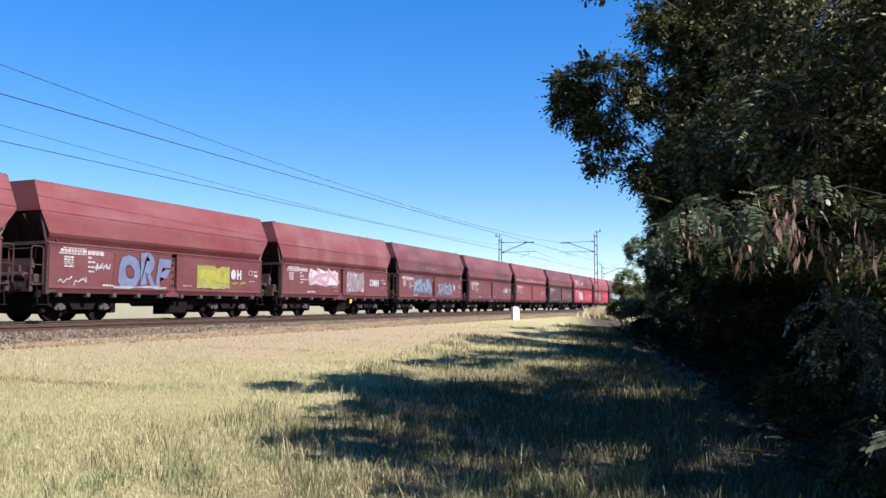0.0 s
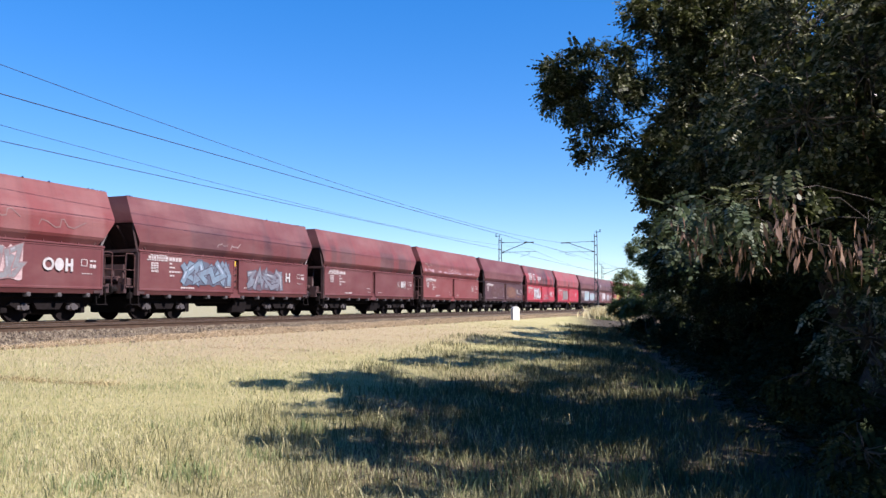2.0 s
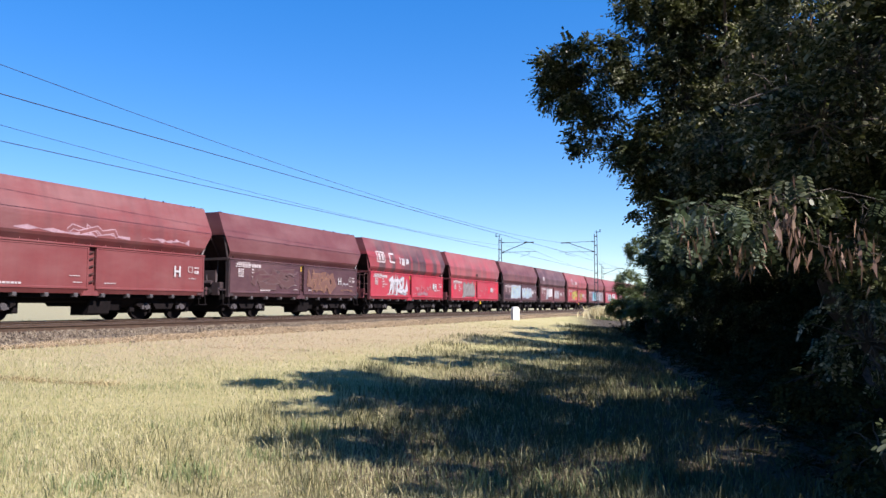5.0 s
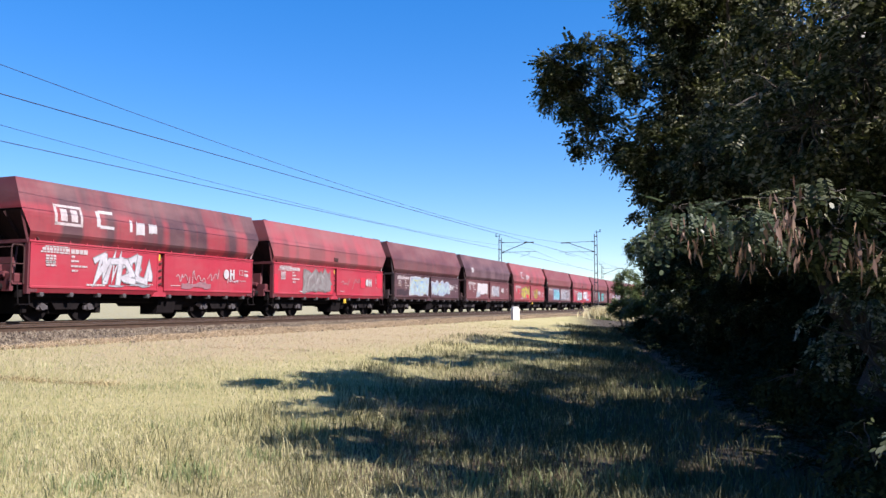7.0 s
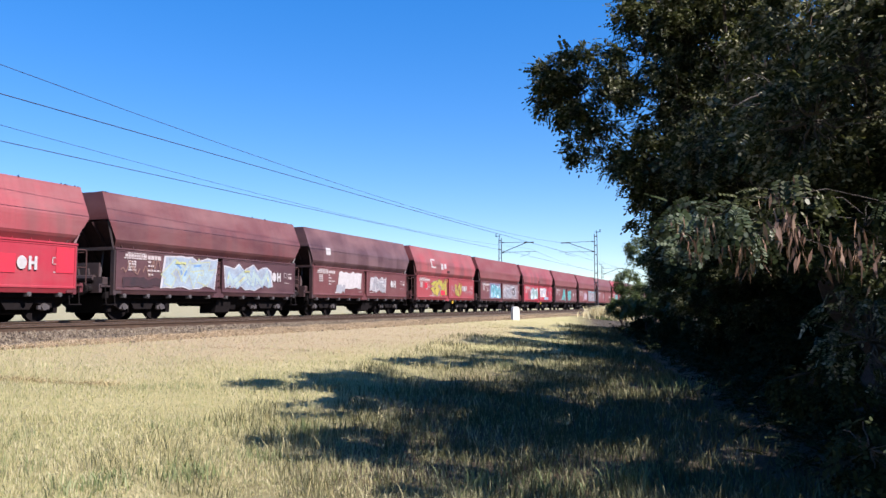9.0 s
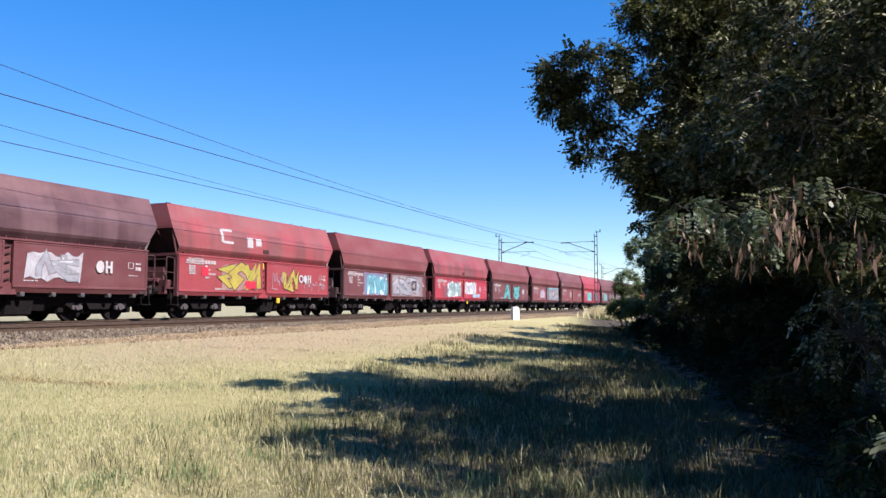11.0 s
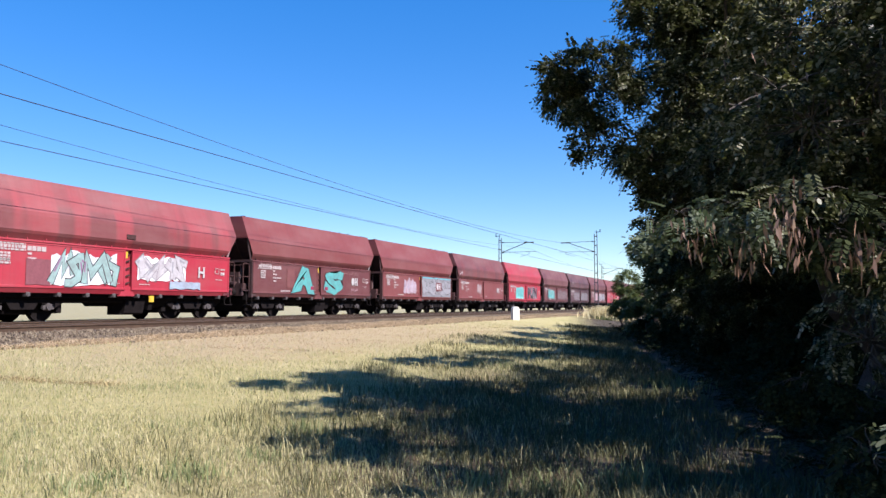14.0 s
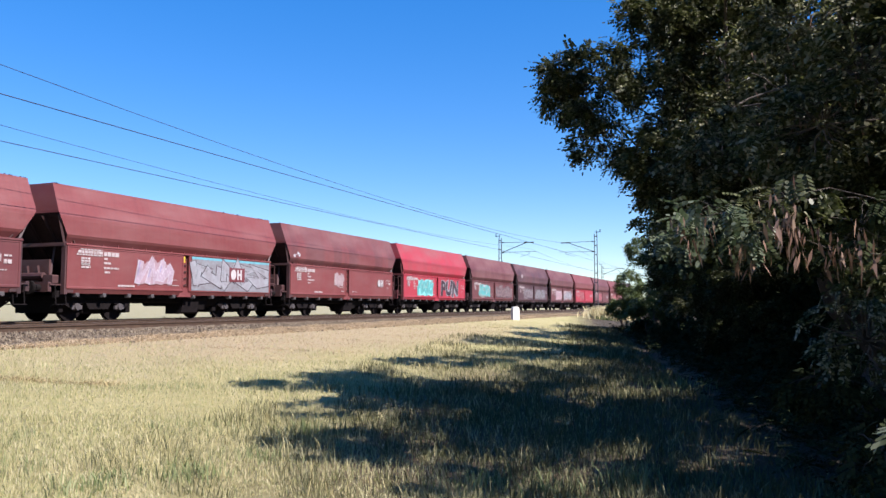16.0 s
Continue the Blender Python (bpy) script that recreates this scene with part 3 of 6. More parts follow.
def lettering_rects():
    r = [(-5.1, 2.10, 1.05, 0.05), (-5.05, 2.17, 1.0, 0.09), (-4.0, 2.12, 0.65, 0.14), (-4.95, 2.275, 0.85, 0.04)]
    for x, z, w, n in ((-4.92, 1.98, 0.32, 3), (-4.9, 1.78, 0.30, 2), (-3.98, 2.0, 0.12, 1), (-3.98, 1.86, 0.25, 1), (-3.98, 1.70, 0.55, 1), (-3.95, 1.56, 0.2, 1), (-3.35, 1.13, 0.65, 1)):
        for k in range(n):
            r.append((x, z - 0.085 * k, w * 1.15, 0.062))
    for x, z, w, h in ((4.55, 1.95, 0.25, 0.02), (4.55, 1.75, 0.25, 0.02), (4.55, 1.75, 0.02, 0.22), (4.78, 1.75, 0.02, 0.22), (4.9, 1.7, 0.25, 0.12), (4.9, 1.9, 0.25, 0.06), (4.6, 1.5, 0.4, 0.03), (0.5, 1.22, 0.5, 0.03), (-0.75, 1.22, 0.35, 0.03), (-0.9, 1.42, 0.4, 0.03)):
        r.append((x, z, w, h))
    rr = random.Random(4)
    out = []
    for x, z, w, h in r:             # break long bars into word-like pieces
        while w > 0.16 and h > 0.025:
            k = rr.uniform(0.07, 0.15)
            out.append((x, z, k, h))
            x, w = x + k + 0.025, w - k - 0.025
        out.append((x, z, max(w, 0.03), h))
    return out


MESH = {"hopper": hopper_mesh(), "underframe": underframe_mesh(), "coupling": coupling_mesh(), "bogie_frame": bogie_mesh(), "rigging": rigging_mesh(),
        "hinge": hinge_mesh(), "rib": rib_mesh(), "wheelset": wheelset_mesh(), "lettering": bars_mesh(lettering_rects())}
for e in (-1, 1):
    MESH["slope", e], MESH["end", e] = end_slope_mesh(e), end_mesh(e, True)
    MESH["ledge", e], MESH["centre", e], MESH["axlebox", e] = ledge_mesh(e), centre_mesh(e), axlebox_mesh(e)
    for s in (-1, 1):
        MESH["flap", s, e] = flap_mesh(min(e * 0.15, e * BODY), max(e * 0.15, e * BODY), s)
        MESH["rails", e, s], MESH["step", e, s] = railing_mesh(e, s), step_mesh(e, s)
        MESH["buffer", e, s] = buffer_mesh(e, s * 0.875)


# -- painted marks on the sides --
def flat_paint(name, c, d=None):
    return plain(name, tuple(min(1.0, 1.12 * k) for k in c), d or (0.55 * c[0] + 0.03, 0.55 * c[1] + 0.008, 0.55 * c[2] + 0.01), 2.6, 0.7, fine=5.0)


PAINTS = {}


def colour(c):
    if c not in PAINTS:
        PAINTS[c] = flat_paint("spray_paint", c)
    return PAINTS[c]


WHITE, GREY, SILVER, BLACK = (0.322, 0.314, 0.322), (0.131, 0.135, 0.139), (0.196, 0.205, 0.218), (0.0131, 0.0109, 0.0152)
BLUE, SKY, TEAL, MINT, CYAN = (0.0957, 0.131, 0.218), (0.218, 0.27, 0.327), (0.0523, 0.24, 0.231), (0.174, 0.27, 0.253), (0.0871, 0.27, 0.314)
YELLOW, LIME, PINK, OCHRE, RED, ROSE, MAUVE, DBLUE = (0.27, 0.218, 0.0348), (0.218, 0.226, 0.0261), (0.27, 0.174, 0.191), (0.157, 0.0825, 0.0436), (0.40, 0.010, 0.028), (0.24, 0.0653, 0.0739), (0.166, 0.104, 0.166), (0.0261, 0.0436, 0.0957)


def px(side, a):
    """Position along a flap, 0 to 1, from its left end: side 0 the first flap, 1 the second."""
    return (-BODY + 0.05 + a * 5.1) if side == 0 else (0.3 + a * 5.1)


def stroke(g, pts, w, depth, slot):
    """A thick painted line with rounded joints; each piece lies a hair above the one before."""
    for i, ((x0, z0), (x1, z1)) in enumerate(zip(pts, pts[1:])):
        dx, dz = x1 - x0, z1 - z0
        k = math.hypot(dx, dz) or 1
        nx, nz = -dz / k * w / 2, dx / k * w / 2
        d = depth - 0.0004 * i
        g.add([(x0 + nx, d, z0 + nz), (x1 + nx, d, z1 + nz), (x1 - nx, d, z1 - nz), (x0 - nx, d, z0 - nz)], [(0, 1, 2, 3)], slot)
    for i, (x, z) in enumerate(pts):
        d = depth - 0.0004 * i - 0.0002
        g.add([(x + w / 2 * math.cos(q * 0.785), d, z + w / 2 * math.sin(q * 0.785)) for q in range(8)], [tuple(range(8))], slot)


def ribbon(g, pts, w, depth, slot):
    """A broad painted stroke with mitred corners; each joint lies a hair prouder than the last."""
    left, right = [], []
    for i, (x, z) in enumerate(pts):
        ds = []
        for a, b in ((i - 1, i), (i, i + 1)):
            if 0 <= a and b < len(pts):
                d = Vector((pts[b][0] - pts[a][0], pts[b][1] - pts[a][1]))
                ds.append(d.normalized() if d.length > 1e-6 else Vector((1, 0)))
        nrm = sum((Vector((-d.y, d.x)) for d in ds), Vector((0, 0)))
        nrm = nrm.normalized() if nrm.length > 0.2 else Vector((-ds[0].y, ds[0].x))
        k = w / max(0.55, abs(nrm.dot(Vector((-ds[0].y, ds[0].x)))))
        ext = ds[0] * (-0.35 * w) if i == 0 else (ds[-1] * (0.35 * w) if i == len(pts) - 1 else Vector((0, 0)))
        y = depth - 0.00005 * i
        left.append((x + nrm.x * k + ext.x, y, z + nrm.y * k + ext.y))
        right.append((x - nrm.x * k + ext.x, y, z - nrm.y * k + ext.y))
    m = len(pts)
    g.add(left + right, [(i, i + 1, m + i + 1, m + i) for i in range(m - 1)], slot)


def wild_letters(x0, x1, z0, z1, seed, n=4, fat=0.30, backing=True, thin=False):
    """Unreadable sprayed letters: a ragged backing, outlined fat strokes and thin accents. Slots: fill, outline, accent, backing."""
    rr = random.Random(seed)
    g = Geo()
    if backing:
        top = [(x0 + (x1 - x0) * i / 14, z1 - rr.uniform(0, 0.22) * (z1 - z0)) for i in range(15)]
        low = [(x0 + (x1 - x0) * i / 14, z0 + rr.uniform(0, 0.10) * (z1 - z0)) for i in range(15)]
        for i in range(14):
            (a, b), (c, d) = top[i], top[i + 1]
            g.add([(a, -1.471, low[i][1]), (c, -1.471, low[i + 1][1]), (c, -1.471, d), (a, -1.471, b)], [(0, 1, 2, 3)], 3)
    cell = (x1 - x0) / n
    if thin:                         # a quick jagged scribble in a few runs
        runs = max(2, n // 2)
        wide = (x1 - x0) / runs
        for r in range(runs):
            m = rr.randint(5, 8)
            pts = []
            for i in range(m):
                up = rr.uniform(0.45, 1.0) if i % 2 else rr.uniform(0.0, 0.5)
                pts.append((x0 + wide * (r + 0.06 + 0.86 * min(1, max(0, (i + rr.uniform(-0.7, 0.7)) / (m - 1)))), z0 + (z1 - z0) * up))
            soft = [pts[0]]
            for (a, b), (c, d) in zip(pts, pts[1:]):
                soft += [(0.75 * a + 0.25 * c, 0.75 * b + 0.25 * d), (0.25 * a + 0.75 * c, 0.25 * b + 0.75 * d)]
            stroke(g, soft + [pts[-1]], 0.032, -1.4735 - 0.0065 * (r % 2), 0)
        return g.mesh("graffiti")
    # angular, interlocking letter-like strokes: outline, fill, then thin highlights
    shapes = ([((0, 0.1), (0.35, 0.95), (0.5, 0.3), (0.8, 1), (1, 0.2))],
              [((1.1, 0.7), (0.5, 1), (0.1, 0.5), (0.6, 0.35), (0.4, 0), (-0.1, 0.15)), ((0.7, 0.9), (0.95, 0.1))],
              [((-0.1, 0.6), (0.4, 0.8), (0.15, 0.1), (0.7, 0.3), (1.1, 0.9)), ((0.55, 1), (0.85, 0))],
              [((0.2, 1), (-0.05, 0.4), (0.45, 0.05), (0.55, 0.75), (1.1, 0.45), (0.9, 0))],
              [((0.0, 0.85), (0.75, 0.95), (0.3, 0.45), (1.05, 0.55), (0.5, 0.05), (0.0, 0.2))])
    half = min(cell * 0.17, (z1 - z0) * 0.13) * (0.75 + fat)
    for k in range(n):
        lay = -1.4736 - 0.0032 * (k % 3)
        lean, flip = rr.uniform(-0.12, 0.22) * (z1 - z0), rr.random() < 0.4
        hw, low, high = cell * 1.60, z0 + half * rr.uniform(0.7, 1.5), z1 - half * rr.uniform(0.7, 1.6)
        left = x0 + k * cell - 0.30 * cell
        lines = []
        for line in rr.choice(shapes):
            pts = []
            for a, b in line:
                a = (1 - a if flip else a) + rr.uniform(-0.22, 0.22)
                b = min(1, max(0, b + rr.uniform(-0.2, 0.2)))
                pts.append((min(x1, max(x0, left + half * 0.6 + a * (hw - 1.2 * half) + lean * (b - 0.5))), low + b * (high - low)))
            lines.append(pts)
        for q, pts in enumerate(lines):
            ribbon(g, pts, half + 0.035, lay - 0.0003 * q, 1)
        for q, pts in enumerate(lines):
            ribbon(g, pts, half, lay - 0.0012 - 0.0003 * q, 0)
        for q, pts in enumerate(lines):
            (a, b), (c, d) = pts[0], pts[1]
            t0, t1 = rr.uniform(0.1, 0.4), rr.uniform(0.6, 0.95)
            ribbon(g, [(a + (c - a) * t0 - 0.3 * half, b + (d - b) * t0 + 0.3 * half), (a + (c - a) * t1 - 0.3 * half, b + (d - b) * t1 + 0.3 * half)], half * 0.3, lay - 0.0024 - 0.0003 * q, 2)
    return g.mesh("graffiti")


def text_mesh(text, x, z, height, width=None, depth=-1.474, fat=0.0, wild=0.0):
    cu = bpy.data.curves.new("writing", "FONT")
    cu.body, cu.size, cu.offset, cu.resolution_u = text, 1.0, fat, 3
    ob = new("writing", cu)
    me = bpy.data.meshes.new_from_object(ob.evaluated_get(bpy.context.evaluated_depsgraph_get()))
    bpy.data.objects.remove(ob)
    co = np.empty(len(me.vertices) * 3, np.float32)
    me.vertices.foreach_get("co", co)
    co = co.reshape(-1, 3)
    lo, hi = co.min(0), co.max(0)
    s = height / (hi[1] - lo[1])
    sx = s if width is None else width / (hi[0] - lo[0])
    out = np.stack([x + (co[:, 0] - lo[0]) * sx, np.full(len(co), depth), z + (co[:, 1] - lo[1]) * s], -1)
    ox, oz = out[:, 0].copy(), out[:, 2].copy()
    out[:, 0] += wild * (0.10 * np.sin(4.1 * oz + 1.9 * ox) + 0.12 * (oz - z))
    out[:, 2] += wild * (0.09 * np.sin(3.3 * ox + 0.5) + 0.05 * np.sin(7.1 * ox))
    me.vertices.foreach_set("co", out.astype(np.float32).ravel())
    me.materials.clear()
    me.update()
    return me


def block_mesh(x0, x1, z0, z1, depth=-1.4708, ragged=0.0, seed=0, shear=0.0):
    rr = random.Random(seed)
    n = 10
    g = Geo()
    t = [rr.uniform(-ragged, 0) for _ in range(n + 1)]
    b = [rr.uniform(0, ragged) for _ in range(n + 1)]
    for i in range(n):
        xa, xb = x0 + (x1 - x0) * i / n, x0 + (x1 - x0) * (i + 1) / n
        g.add([(xa, depth, z0 + b[i]), (xb, depth, z0 + b[i + 1]), (xb + shear, depth, z1 + t[i + 1]), (xa + shear, depth, z1 + t[i])], [(0, 1, 2, 3)])
    return g.mesh("painted_patch")


def on_hopper(me):
    """Moves flat marks from the lower side to the slightly leaning hopper side above."""
    bm = bmesh.new()
    bm.from_mesh(me)
    for zc in (3.18, 3.30, 3.38, 3.47):
        bmesh.ops.bisect_plane(bm, geom=bm.verts[:] + bm.edges[:] + bm.faces[:], plane_co=(0, 0, zc), plane_no=(0, 0, 1))
    bm.to_mesh(me)
    bm.free()
    co = np.empty(len(me.vertices) * 3, np.float32)
    me.vertices.foreach_get("co", co)
    co = co.reshape(-1, 3)
    z = co[:, 2]
    side = np.interp(z, [2.70, 3.18, 3.30, 3.38, 3.47, 4.25], [1.445, 1.438, 1.428, 1.40, 1.365, 1.06])
    co[:, 1] = -(side + 0.006) + (co[:, 1] + 1.4735)
    me.vertices.foreach_set("co", co.ravel())
    me.update()
    return me


BROWN, BRICK, SCARLET, DEEP = (0.0846, 0.0195, 0.0200), (0.124, 0.0239, 0.0228), (0.262, 0.0122, 0.0255), (0.0437, 0.0143, 0.0175)
# kind of hopper paint, streak colour and strength, lower paint, and the words of the label
WAGONS = {
    -5: (BROWN, None, 0, BROWN), -4: (BRICK, None, 0, BROWN), -3: (BRICK, None, 0, BROWN), -2: (BRICK, (0.16, 0.0713, 0.0653), 0.5, BROWN), -1: (BROWN, DEEP, 0.8, BROWN),
    0: ((0.112, 0.0225, 0.0215), (0.050, 0.020, 0.020), 0.85, BROWN), 1: (BRICK, BROWN, 0.7, BRICK), 2: (BROWN, None, 0, DEEP), 3: (DEEP, (0.202, 0.0178, 0.0238), 0.95, SCARLET),
    4: ((0.218, 0.0356, 0.0409), (0.116, 0.0356, 0.0347), 0.8, SCARLET), 5: (BROWN, DEEP, 0.5, DEEP), 6: (DEEP, (0.102, 0.0535, 0.0567), 0.6, BROWN), 7: ((0.212, 0.0356, 0.0377), (0.11, 0.0327, 0.0315), 0.85, (0.205, 0.0238, 0.0283)),
    8: (BRICK, None, 0, BROWN), 9: ((0.205, 0.0297, 0.0347), (0.102, 0.0267, 0.0264), 0.9, SCARLET), 10: (BRICK, None, 0, BROWN), 11: (BRICK, None, 0, BRICK), 12: (BROWN, BRICK, 0.8, BRICK),
    13: (SCARLET, (0.178, 0.0297, 0.0297), 0.4, SCARLET), 14: (BROWN, (0.113, 0.0416, 0.0386), 0.6, BROWN), 15: (DEEP, BROWN, 0.5, DEEP), 16: (BROWN, DEEP, 0.4, BROWN), 17: (BRICK, None, 0, SCARLET), 18: (BROWN, None, 0, BROWN),
    19: (BRICK, None, 0, BRICK), 20: (DEEP, None, 0, BROWN)}
TONE = {BROWN: "brown", BRICK: "brick-red", SCARLET: "bright red", DEEP: "dark brown"}


def letters(n, side, a, b, z0, z1, cols, k=4, fat=0.26, backing=True, thin=False):
    """cols: fill, outline, accent, backing."""
    return ("graffiti", wild_letters(px(side, a), px(side, b), z0, z1, 31 * n + 7 * side + 400, k, fat, backing, thin), [colour(c) for c in cols])


def disc_and_h(x, z, h, depth=-1.4980):
    """A filled disc followed by a bold H."""
    g = Geo()
    g.add([(x + h * 0.42 * (1 + math.cos(i * math.pi / 10)), depth, z + h * 0.5 * (1 + math.sin(i * math.pi / 10))) for i in range(20)], [tuple(range(20))])
    a = x + h * 0.98
    for x0, x1, z0, z1 in ((a, a + 0.24 * h, 0, 1), (a + 0.50 * h, a + 0.74 * h, 0, 1), (a + 0.24 * h, a + 0.50 * h, 0.40, 0.62)):
        g.add([(x0, depth, z + z0 * h), (x1, depth, z + z0 * h), (x1, depth, z + z1 * h), (x0, depth, z + z1 * h)], [(0, 1, 2, 3)])
    return g.mesh("painted_letters")


def mark(text, a, h=0.40, z=1.56, col=None, side=1, width=None, fat=0.03):
    if text == "OH":
        return ("painted_letters", disc_and_h(px(side, a), z, h), [col or M_WHITE])
    return ("painted_letters", text_mesh(text, px(side, a), z, h, width, -1.4980, fat), [col or M_WHITE])


def marks(n):
    """What is painted on the side of wagon n."""
    T, B = 2.30, 1.14
    if n == -3:
        return [("painted_patch", block_mesh(px(0, .49), px(0, .985), 1.06, T, -1.4708, 0.05, 3), [colour(BROWN)]),
                ("graffiti", text_mesh("ORF", px(0, .49), 1.08, 1.22, 2.55, -1.472, 0.12, 1.0), [colour(BLACK)]), ("graffiti", text_mesh("ORF", px(0, .50), 1.11, 1.16, 2.48, -1.4735, 0.075, 1.0), [colour((0.085, 0.112, 0.175))]),
                ("painted_patch", block_mesh(px(0, .49), px(0, .98), 1.06, 1.2, -1.4743, 0.06, 4), [colour(SILVER)]),
                ("painted_patch", block_mesh(px(1, .19), px(1, .58), 1.13, 2.08, -1.4712, 0.12, 5), [colour((0.165, 0.185, 0.035))]), ("painted_patch", block_mesh(px(1, .19), px(1, .58), 1.10, 1.45, -1.472, 0.14, 6), [colour((0.185, 0.195, 0.05))]),
                letters(n, 1, .22, .55, 1.4, 2.0, (LIME, YELLOW, LIME, LIME), 3, 0.2, False), mark("OH", .59), letters(n + 70, 1, .6, .8, 1.3, 1.55, (LIME, LIME, LIME, LIME), 4, .1, False, True),
                letters(n + 50, 0, .05, .28, 1.12, 1.48, (WHITE, WHITE, WHITE, WHITE), 3, .1, False, True), letters(n + 20, 0, .34, .46, 1.62, 1.92, (WHITE,) * 4, 2, .1, False, True)]
    if n == -2:
        return [letters(n, 0, .45, .98, 1.5, T, (PINK, WHITE, (0.55, 0.5, 0.5), (0.45, 0.33, 0.33)), 3, 0.34), letters(n, 1, .05, .42, 1.18, T, (GREY, (0.16, 0.10, 0.10), SILVER, (0.33, 0.24, 0.23)), 4, 0.2),
                mark("O", .55), mark("OH", .635), ("hopper_graffiti", on_hopper(wild_letters(0.4, 4.9, 2.78, 3.44, 77, 4, 0.1, False, True)), [colour((0.152, 0.0957, 0.0871)), colour((0.0523, 0.0174, 0.0174)), M_WHITE, M_WHITE]),
                ("painted_patch", block_mesh(px(0, .43), px(0, .99), 1.47, 1.56, -1.4716, .05, 9), [colour((0.218, 0.183, 0.183))])]
    if n == -1:
        return [letters(n, 0, .42, .96, 1.22, T, ((0.0957, 0.144, 0.183), (0.0218, 0.0261, 0.0436), SKY, (0.0523, 0.07, 0.0957)), 4, 0.24), letters(n, 1, .09, .58, 1.12, 2.08, ((0.104, 0.122, 0.144), (0.0261, 0.0305, 0.0436), SILVER, (0.0653, 0.0523, 0.0653)), 4, 0.24),
                mark("H", .64, .42), ("hopper_graffiti", on_hopper(wild_letters(-1.3, 0.3, 2.78, 3.05, 12, 5, .1, False, True)), [colour((0.218, 0.174, 0.166))] * 4)]
    if n == 0:
        return [mark("OH", .625), mark("K", .545, .38, 1.57, None, 1, None, -0.02)]
    if n == 1:
        return [mark("H", .68, .40), ("hopper_graffiti", on_hopper(block_mesh(-5.2, -3.6, 2.72, 2.98, -1.4735, .16, 2)), [colour(PINK)]), ("hopper_graffiti", on_hopper(block_mesh(-2.9, 1.6, 2.72, 2.90, -1.4735, .12, 8)), [colour(PINK)]),
                ("hopper_graffiti", on_hopper(block_mesh(2.2, 4.6, 2.72, 2.98, -1.4735, .2, 3)), [colour(PINK)]), ("hopper_graffiti", on_hopper(wild_letters(-5.2, -3.9, 3.0, 3.4, 5, 4, .1, False, True)), [colour((0.218, 0.157, 0.131))] * 4),
                ("hopper_graffiti", on_hopper(wild_letters(-1.0, 1.0, 2.72, 3.1, 9, 2, .3, False)), [colour((0.131, 0.0436, 0.0392)), colour(PINK), colour((0.131, 0.0436, 0.0392)), M_WHITE])]
    if n == 2:
        return [letters(n, 1, .06, .52, 1.14, 2.2, ((0.0957, 0.0479, 0.0327), OCHRE, (0.114, 0.0523, 0.0348), DEEP), 3, 0.3, False), letters(n + 5, 1, .66, .92, 1.16, 1.4, (OCHRE,) * 4, 3, .1, False, True), mark("H", .605, .36),
                letters(n + 9, 1, .70, .82, 1.52, 1.7, (WHITE,) * 4, 4, .1, False, True), ("graffiti", wild_letters(px(0, .60), px(0, .98), 1.8, 2.12, 3, 5, .1, False, True), [colour((0.131, 0.0957, 0.0957))] * 4),
                letters(n + 3, 0, .3, .9, 1.2, 2.2, ((0.0523, 0.0261, 0.024), (0.0871, 0.0566, 0.0523), DEEP, DEEP), 3, .35, False)]
    if n == 3:
        return [letters(n, 0, .46, .95, 1.10, 2.26, (WHITE, GREY, WHITE, RED), 5, 0.30, False), ("painted_patch", block_mesh(px(0, .58), px(0, .95), 1.10, 1.25, -1.4714, .09, 4), [colour(SILVER)]), letters(n, 1, .08, .60, 1.14, 2.05, ((0.27, 0.196, 0.196),) * 4, 6, 0.1, False, True),
                ("painted_patch", block_mesh(px(1, .15), px(1, .48), 1.10, 1.42, -1.4712, .12, 4), [colour((0.183, 0.0871, 0.0957))]), mark("OH", .63), letters(n + 8, 1, .68, .83, 1.4, 1.6, (WHITE,) * 4, 4, .1, False, True),
                ("hopper_mark", on_hopper(block_mesh(-4.62, -3.55, 2.98, 3.07, -1.4735)), [M_LETTER]), ("hopper_mark", on_hopper(block_mesh(-4.62, -3.55, 3.55, 3.63, -1.4735)), [M_LETTER]),
                ("hopper_mark", on_hopper(block_mesh(-4.62, -4.52, 3.0, 3.6, -1.4735)), [M_LETTER]), ("hopper_mark", on_hopper(block_mesh(-3.64, -3.55, 3.0, 3.6, -1.4735)), [M_LETTER]),
                ("hopper_mark", on_hopper(block_mesh(-4.4, -4.15, 3.12, 3.5, -1.4735)), [M_LETTER]), ("hopper_mark", on_hopper(block_mesh(-4.0, -3.75, 3.12, 3.5, -1.4735)), [M_LETTER]),
                ("hopper_mark", on_hopper(block_mesh(-2.85, -2.25, 3.02, 3.12, -1.4735)), [M_WHITE]), ("hopper_mark", on_hopper(block_mesh(-2.85, -2.25, 3.52, 3.62, -1.4735)), [M_WHITE]), ("hopper_mark", on_hopper(block_mesh(-2.98, -2.83, 3.06, 3.58, -1.4735)), [M_WHITE]),
                ("hopper_mark", on_hopper(block_mesh(-1.55, -1.43, 3.02, 3.42, -1.4735)), [M_WHITE]), ("hopper_mark", on_hopper(block_mesh(-1.25, -0.85, 2.92, 3.4, -1.4735, .05)), [M_WHITE]), ("hopper_mark", on_hopper(block_mesh(-0.65, -0.25, 3.02, 3.4, -1.4735, .05)), [M_WHITE])]
